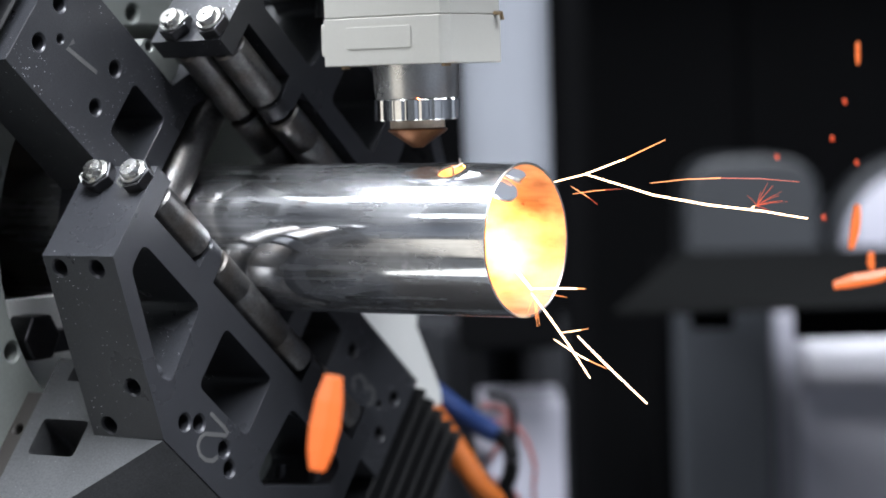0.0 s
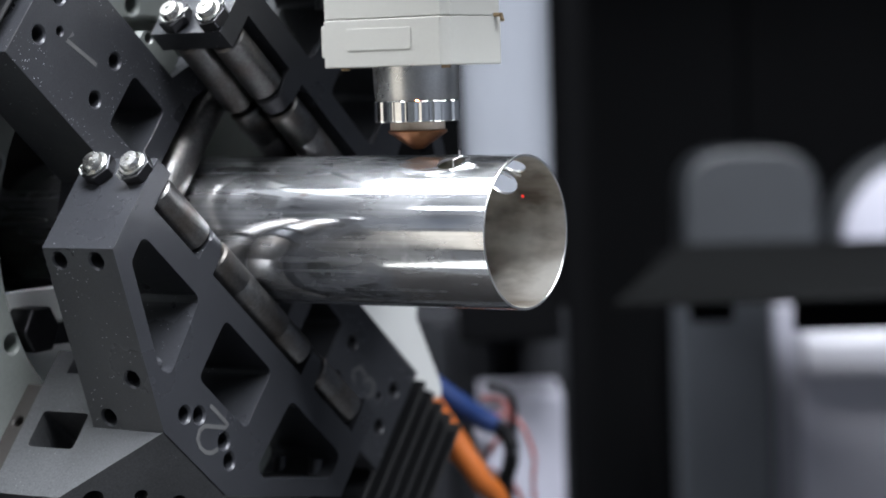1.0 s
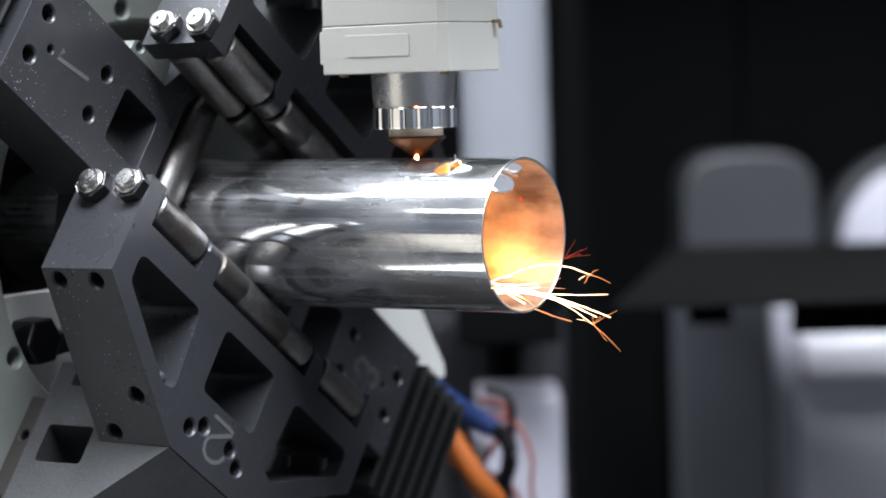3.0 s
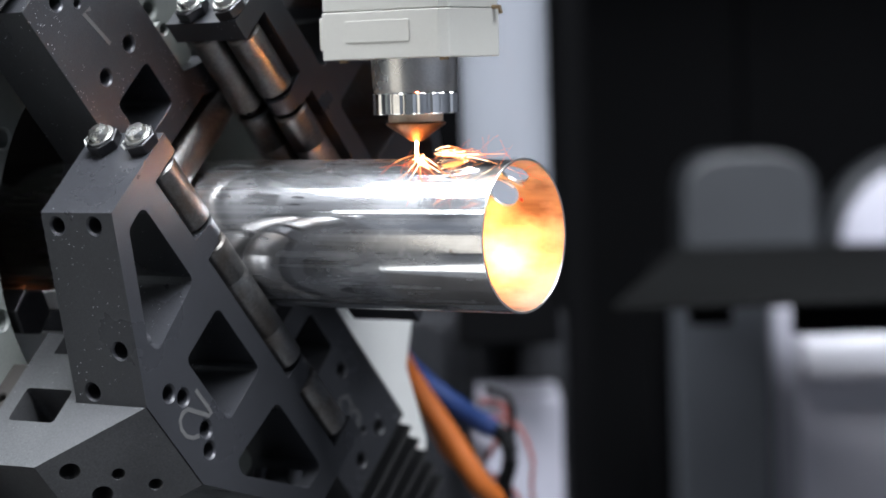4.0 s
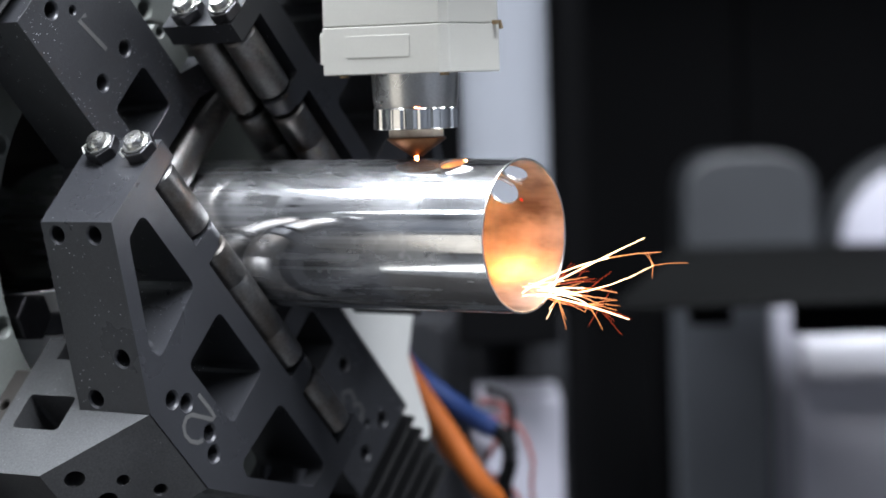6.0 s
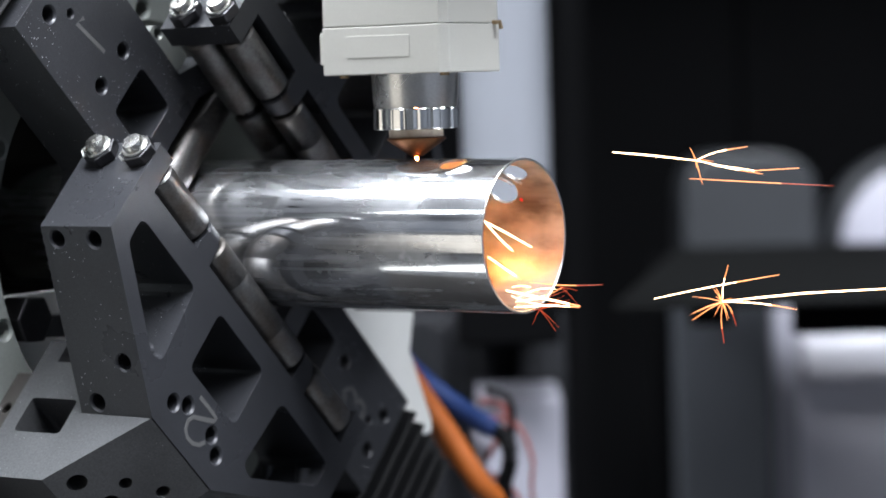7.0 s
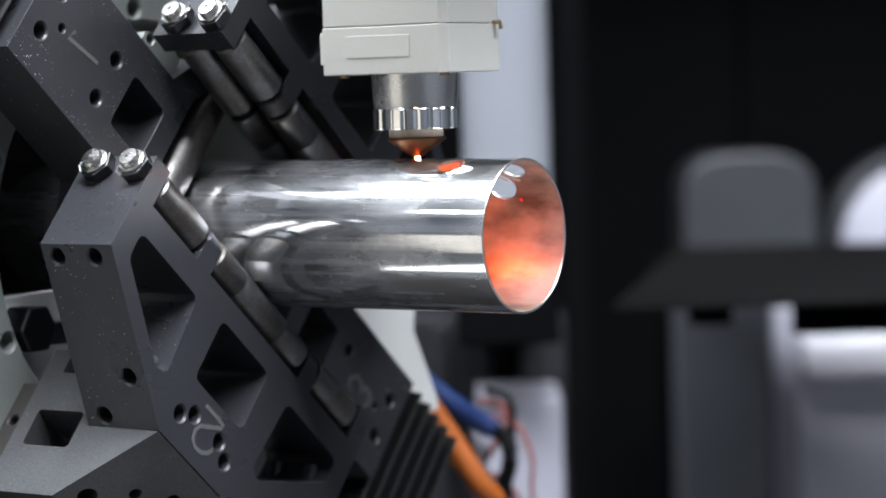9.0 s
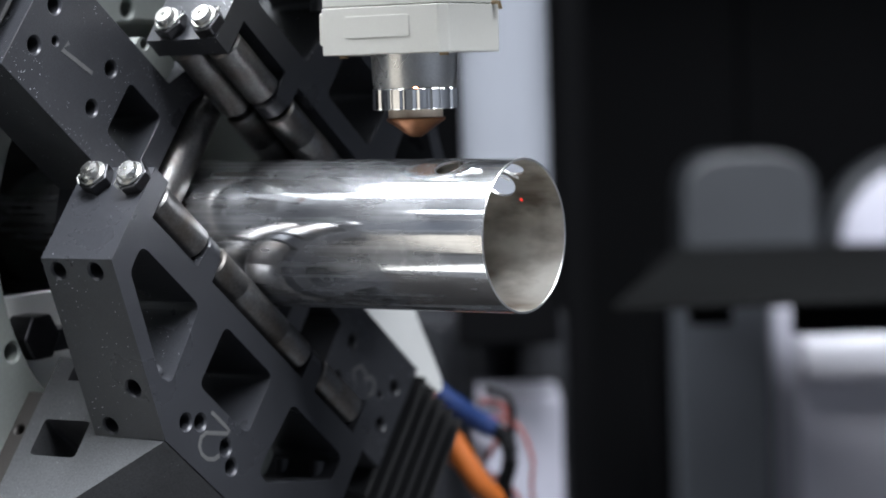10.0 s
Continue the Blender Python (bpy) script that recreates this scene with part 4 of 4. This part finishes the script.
    spark(4.5, [(16.3, -20.9), (27.8, -3.6), (37.0, 17.1)], 0.5, 0, 0, 0)
    fan(4.5, 45, 26, 2, -27, -8, 38, 14, 48, 9.0, 0.55)
    fan(4.5, 455, 12, -5, -30, -5, 25, 10, 30, 7.0, 0.5)
    fan(4.6, 46, 10, 12, -25, -15, 45, 8, 30)
    fan(4.8, 48, 4, 5, -28, 0, 35, 10, 40)
    fan(4.9, 49, 40, 14, -15, -12, 40, 25, 110, 14.0, 0.6, 10.0)
    spark(5, [(9.1, 35.9), (39.3, 33.0), (73.9, 27.5), (120.0, 22.0)], 1, 2, 0, 0)
    spark(5, [(12.0, 33.9), (50.9, 29.5), (79.7, 18.0), (95.8, 9.9)], 0.7, 1, 0, 0)
    spark(5, [(-20.6, 40.5), (-6.8, 46.0), (16.3, 51.7), (46.5, 55.8)], 0.7, 1, 0, 0)
    spark(5, [(14.8, 38.2), (19.2, 51.2), (24.6, 66.4)], 0.5, 1, 0, 0)
    spark(5, [(65.3, 12.0), (85.4, 8.2), (105.6, 2.2), (122.9, -7.1)], 0.6, 1, 0, 0)
    spark(5, [(17.7, -26.7), (50.9, -26.1), (79.7, -22.3), (113.7, -17.1)], 1.1, 2, 10, 0)
    spark(5, [(113.7, -17.1), (122.9, -14.6), (134.4, -12.5)], 0.5, 0, 0, 0)
    spark(5, [(6.2, -37.6), (45.1, -38.8), (79.7, -37.9), (117.1, -39.0)], 1.2, 2, 0, 0)
    spark(5, [(10.5, -36.7), (48.0, -35.3), (85.4, -33.0), (114.3, -36.7)], 0.9, 2, 0, 0)
    spark(5, [(39.3, 32.4), (65.3, 34.7), (108.5, 33.6)], 0.5, 0, 0, 0)
    spark(5, [(72.5, -37.6), (94.1, -41.1), (121.5, -43.9)], 0.6, 1, 0, 0)
    spark(5, [(124.4, 9.1), (137.3, 7.6), (149.4, 6.8)], 0.4, 0, 0, 0)
    fan(5.0, 50, 34, 16, -26, -6, 42, 18, 62, 10.0, 0.6)
    fan(5.0, 51, 18, 10, -33, -3, 18, 30, 95, 6.0, 0.8, 0.0, (2, 2, 1))
    fan(5.0, 52, 16, -2, -30, -10, 60, 10, 35, 8.0, 0.8, 0.0, (2, 2, 2, 1))
    fan(5.0, 54, 26, 14.0, -18.0, 0, 60, 14, 55, 9.0, 0.5, 12.0)
    fan(5.0, 53, 10, 40, 25, -25, 35, 12, 40, 18.0, 0.45)
    fan(5.1, 511, 9, 0, -25, -15, 60, 12, 40)
    fan(5.2, 521, 3, 12, -28, 0, 40, 6, 15)
    fan(5.85, 600, 10, 4, -28, -20, 32, 15, 70)
    fan(6.0, 601, 18, 4, -28, -20, 32, 15, 70)
    fan(6.2, 602, 8, 4, -28, -20, 32, 15, 70)
    fan(6.35, 603, 14, 4, -28, -20, 32, 15, 70)
    fan(6.5, 604, 6, 4, -28, -20, 32, 15, 70)
    fan(6.65, 605, 9, 4, -28, -20, 32, 15, 70)
    fan(6.8, 68, 3, 40, 5, 25, 45, 15, 35, 8.0)
    fan(6.9, 69, 7, 10, 5, 0, 55, 12, 35, 12.0)
    spark(7, [(44.5, 42.8), (65.3, 41.1), (87.2, 38.5)], 1, 2, 4, 0)
    spark(7, [(87.2, 38.5), (99.9, 35.9), (117.1, 33.3), (140.2, 34.7)], 0.6, 1, 0, 0)
    spark(7, [(87.2, 38.5), (97.0, 43.1), (113.7, 45.7)], 0.6, 1, 0, 0)
    spark(7, [(88.3, 38.5), (102.7, 34.7), (121.5, 31.6)], 0.6, 1, 0, 0)
    spark(7, [(84.0, 29.3), (117.1, 27.5), (158.1, 25.5)], 0.5, 0, 0, 0)
    spark(7, [(66.1, -32.4), (97.0, -25.8), (130.4, -20.0)], 0.7, 1, 0, 0)
    spark(7, [(185.7, -27.2), (143.1, -29.5), (120.0, -31.8), (101.3, -33.9)], 1.1, 2, 14, 0)
    spark(7, [(101.3, -33.9), (105.6, -36.7), (108.5, -46.3)], 0.5, 0, 0, 0)
    spark(7, [(101.3, -33.9), (100.4, -43.9), (102.4, -55.5)], 0.5, 0, 0, 0)
    spark(7, [(101.3, -33.9), (101.3, -25.2), (104.2, -15.1)], 0.5, 1, 0, 0)
    spark(7, [(101.3, -33.9), (120.0, -34.4), (139.6, -37.9)], 0.6, 1, 0, 0)
    spark(7, [(-20.6, 7.3), (-9.7, 1.6), (3.3, -5.9)], 1.1, 2, 0, 0)
    spark(7, [(-21.2, 7.9), (-14.0, -0.7), (-6.2, -7.9)], 0.9, 2, 0, 0)
    spark(7, [(-18.9, -10.8), (-9.7, -17.4), (-2.4, -22.3)], 0.9, 2, 0, 0)
    spark(7, [(-9.7, -28.1), (10.5, -32.4), (28.4, -36.2)], 1.2, 2, 0, 0)
    spark(7, [(-5.3, -36.7), (13.4, -35.6), (27.8, -36.7)], 1, 2, 0, 0)
    spark(7, [(1.9, -23.8), (19.2, -25.8), (39.9, -25.2)], 0.5, 0, 0, 0)
    fan(7.0, 70, 9, -4, -32, -8, 25, 8, 26, 6.0, 0.55)
    fan(7.2, 72, 26, 2, -27, -8, 32, 15, 62, 9.0, 0.55)
    fan(7.4, 74, 6, -3, -22, 0, 60, 12, 35)
    spark(7.5, [(-18.3, -16.9), (-6.8, -6.5), (6.2, 6.2)], 1.3, 1, 0, 0)
    spark(7.5, [(-16.9, -13.7), (1.9, 7.9), (7.6, 25.2), (12.0, 36.7), (22.0, 39.3)], 0.6, 1, 0, 0)
    spark(7.5, [(-18.9, -12.2), (-6.8, -0.7), (3.3, 15.1)], 0.8, 1, 0, 0)
    spark(7.5, [(30.7, 14.8), (33.6, 14.0), (37.0, 13.1)], 0.3, 0, 0, 0)
    fan(7.6, 76, 34, 3, -33, -8, 45, 14, 62, 6.0, 0.55)
    fan(7.7, 77, 14, 3, -33, -60, 30, 15, 80, 6.0, 0.6)
    fan(7.8, 78, 10, 8, -25, -35, 10, 15, 70, 7.0, 0.55)
    spark(7.8, [(10.5, -36.7), (45.1, -58.4), (97.0, -108.8)], 1, 2, 0, 0)
    spark(7.9, [(13.4, -36.7), (24.9, -45.4), (36.5, -55.5)], 0.9, 2, 0, 0)

all_sparks()

# ---------------------------------------------------------------- motion
TURNS = [(0, 1.42), (0.5, -1.22), (1.0, 1.43), (1.5, 8.54), (2.0, 8.65), (2.5, 8.40), (4.0, -5.86), (4.5, -6.30), (5.0, -5.17),
         (5.5, -4.62), (7.0, -3.32), (7.5, -3.63), (8.0, -1.49), (8.5, 0.0), (9.0, 0.0), (9.5, -0.88), (10.0, 2.74)]
LIFTS = [(0, 6.9), (0.1, 3.0), (0.2, 2.4), (0.3, 0.6), (0.5, 0.3), (0.9, 0.6), (1.0, 2.0), (1.2, 7.4), (1.5, 7.8), (1.65, 3.0), (1.9, 0), (2.5, 0), (3.5, 0),
         (3.7, 8.5), (3.9, 8.5), (4.0, 7.9), (4.1, 2.2), (4.4, 0.2), (5.0, 0.2), (5.2, 1.0), (5.4, 9.0), (5.5, 10.5), (5.7, 10.5), (5.8, 1.8), (6.1, 0), (7.0, 0), (7.5, 0),
         (8.0, 0.2), (8.1, 2.5), (8.3, 7.2), (8.5, 7.3), (8.7, 4.0), (8.9, 0.5), (9.0, 0), (9.5, 0), (9.7, 2), (9.9, 9), (10.0, 10.3)]

# seconds and how far the jet reaches below the tube wall, in sevenths of its length
REACH = [(0, 7.4), (0.08, 0), (0.1, 0), (0.2, 0.1), (0.3, 6.5), (0.4, 3), (0.5, 2), (0.6, 5), (0.7, 2), (0.8, 1.2), (0.9, 1), (1, 0), (1.6, 0), (1.7, 1.0), (1.8, 0.2), (1.9, 0.2), (2, 0.5), (2.1, 7), (2.2, 2), (2.3, 3), (2.4, 2), (2.5, 2), (2.6, 4), (2.7, 3), (2.85, 2), (3, 3), (3.15, 2), (3.3, 4), (3.45, 1), (3.5, 0), (3.7, 0), (3.9, 0), (4, 5.6), (4.1, 1.2), (4.2, 1), (4.3, 4), (4.4, 1.2), (4.5, 2.6)]
REACH += [(4.6, 2.5), (4.7, 3.5), (4.8, 2), (4.9, 3), (5, 7), (5.1, 2.2), (5.2, 2), (5.3, 0), (5.7, 0), (5.74, 0), (5.8, 1.5), (5.9, 3), (6.05, 2), (6.2, 4), (6.4, 2), (6.6, 2.5), (6.8, 1.6), (6.9, 2.5), (7, 2), (7.1, 1.8), (7.2, 3), (7.3, 1.8), (7.5, 1.8), (7.6, 3), (7.7, 1.6), (7.8, 2.5), (7.9, 0.3), (8, 0.05), (8.06, 0), (8.2, 0), (8.9, 0), (9, 0.55), (9.3, 0.3), (9.5, 0.2), (9.7, 0.1), (9.8, 0), (10, 0)]

REDDER = [(0, 0), (1.6, 0), (1.75, 1.3), (2.0, 0.8), (2.1, 0), (7.7, 0), (7.9, 1.6), (8.0, 0.9), (8.07, 0), (8.25, 0), (8.75, 0), (8.9, 1.8), (9.3, 1.8), (9.5, 1.9), (9.7, 0.8), (9.8, 0), (10, 0)]


def lift(t):
    for (a, u), (b, v) in zip(LIFTS, LIFTS[1:]):
        if a <= t <= b:
            return u + (v - u) * (t - a) / (b - a)
    return LIFTS[-1][1]


def motions():
    rows = [(t, Matrix.Rotation(radians(a), 4, "X")) for t, a in TURNS]
    walk(CHUCK, rows)
    walk(TUBE, rows)
    walk(SLUG, [(0.0, Matrix.Identity(4)), (3.3, Matrix.Identity(4)), (3.9, Matrix.Translation(SLUG_OUT * -0.0042)), (10.0, Matrix.Translation(SLUG_OUT * -0.0042))])
    walk(HEAD, [(t, pose(HEAD_X, 0, HEAD_Z + up * 0.001)) for t, up in LIFTS])
    for jet, reach, x in ((JET, REACH, HEAD_X), (RED_GLOW_ROD, REDDER, HEAD_X + 0.0011)):
        parked = [(t, 0) for t, _ in LIFTS if not any(a[0] <= t <= b[0] and (a[1] > 0 or b[1] > 0) for a, b in zip(reach, reach[1:]))]
        reach = sorted(dict(parked + reach).items())
        walk(jet, [(t, pose(x, 0, 0.0395 - JET_LONG * k / 7 if k > 0 else HEAD_Z + lift(t) * 0.001 + 0.004)) for t, k in reach])
    turn = SPRAY.to_quaternion().to_matrix().to_4x4()
    mouth = Vector((-0.05, 0, -0.005))
    for ob, t, c, way, life in SPARKS:
        def at(p):
            return Matrix.Translation(p) @ turn
        floor = Vector((c.x * 0.5 + way.x * 0.9 + 0.5, c.y + way.y * 0.9, -0.985))
        rows = []
        if t > 0.2:
            rows += [(0.0, at(PARK)), (t - life - 0.05, at(PARK)), (t - life, at(c - way * 0.03))]
        rows += [(t, at(c)), (t + life, at(c + way * 0.25)), (t + 0.17, at(floor)), (10.0, at(floor))]
        walk(ob, rows)


motions()
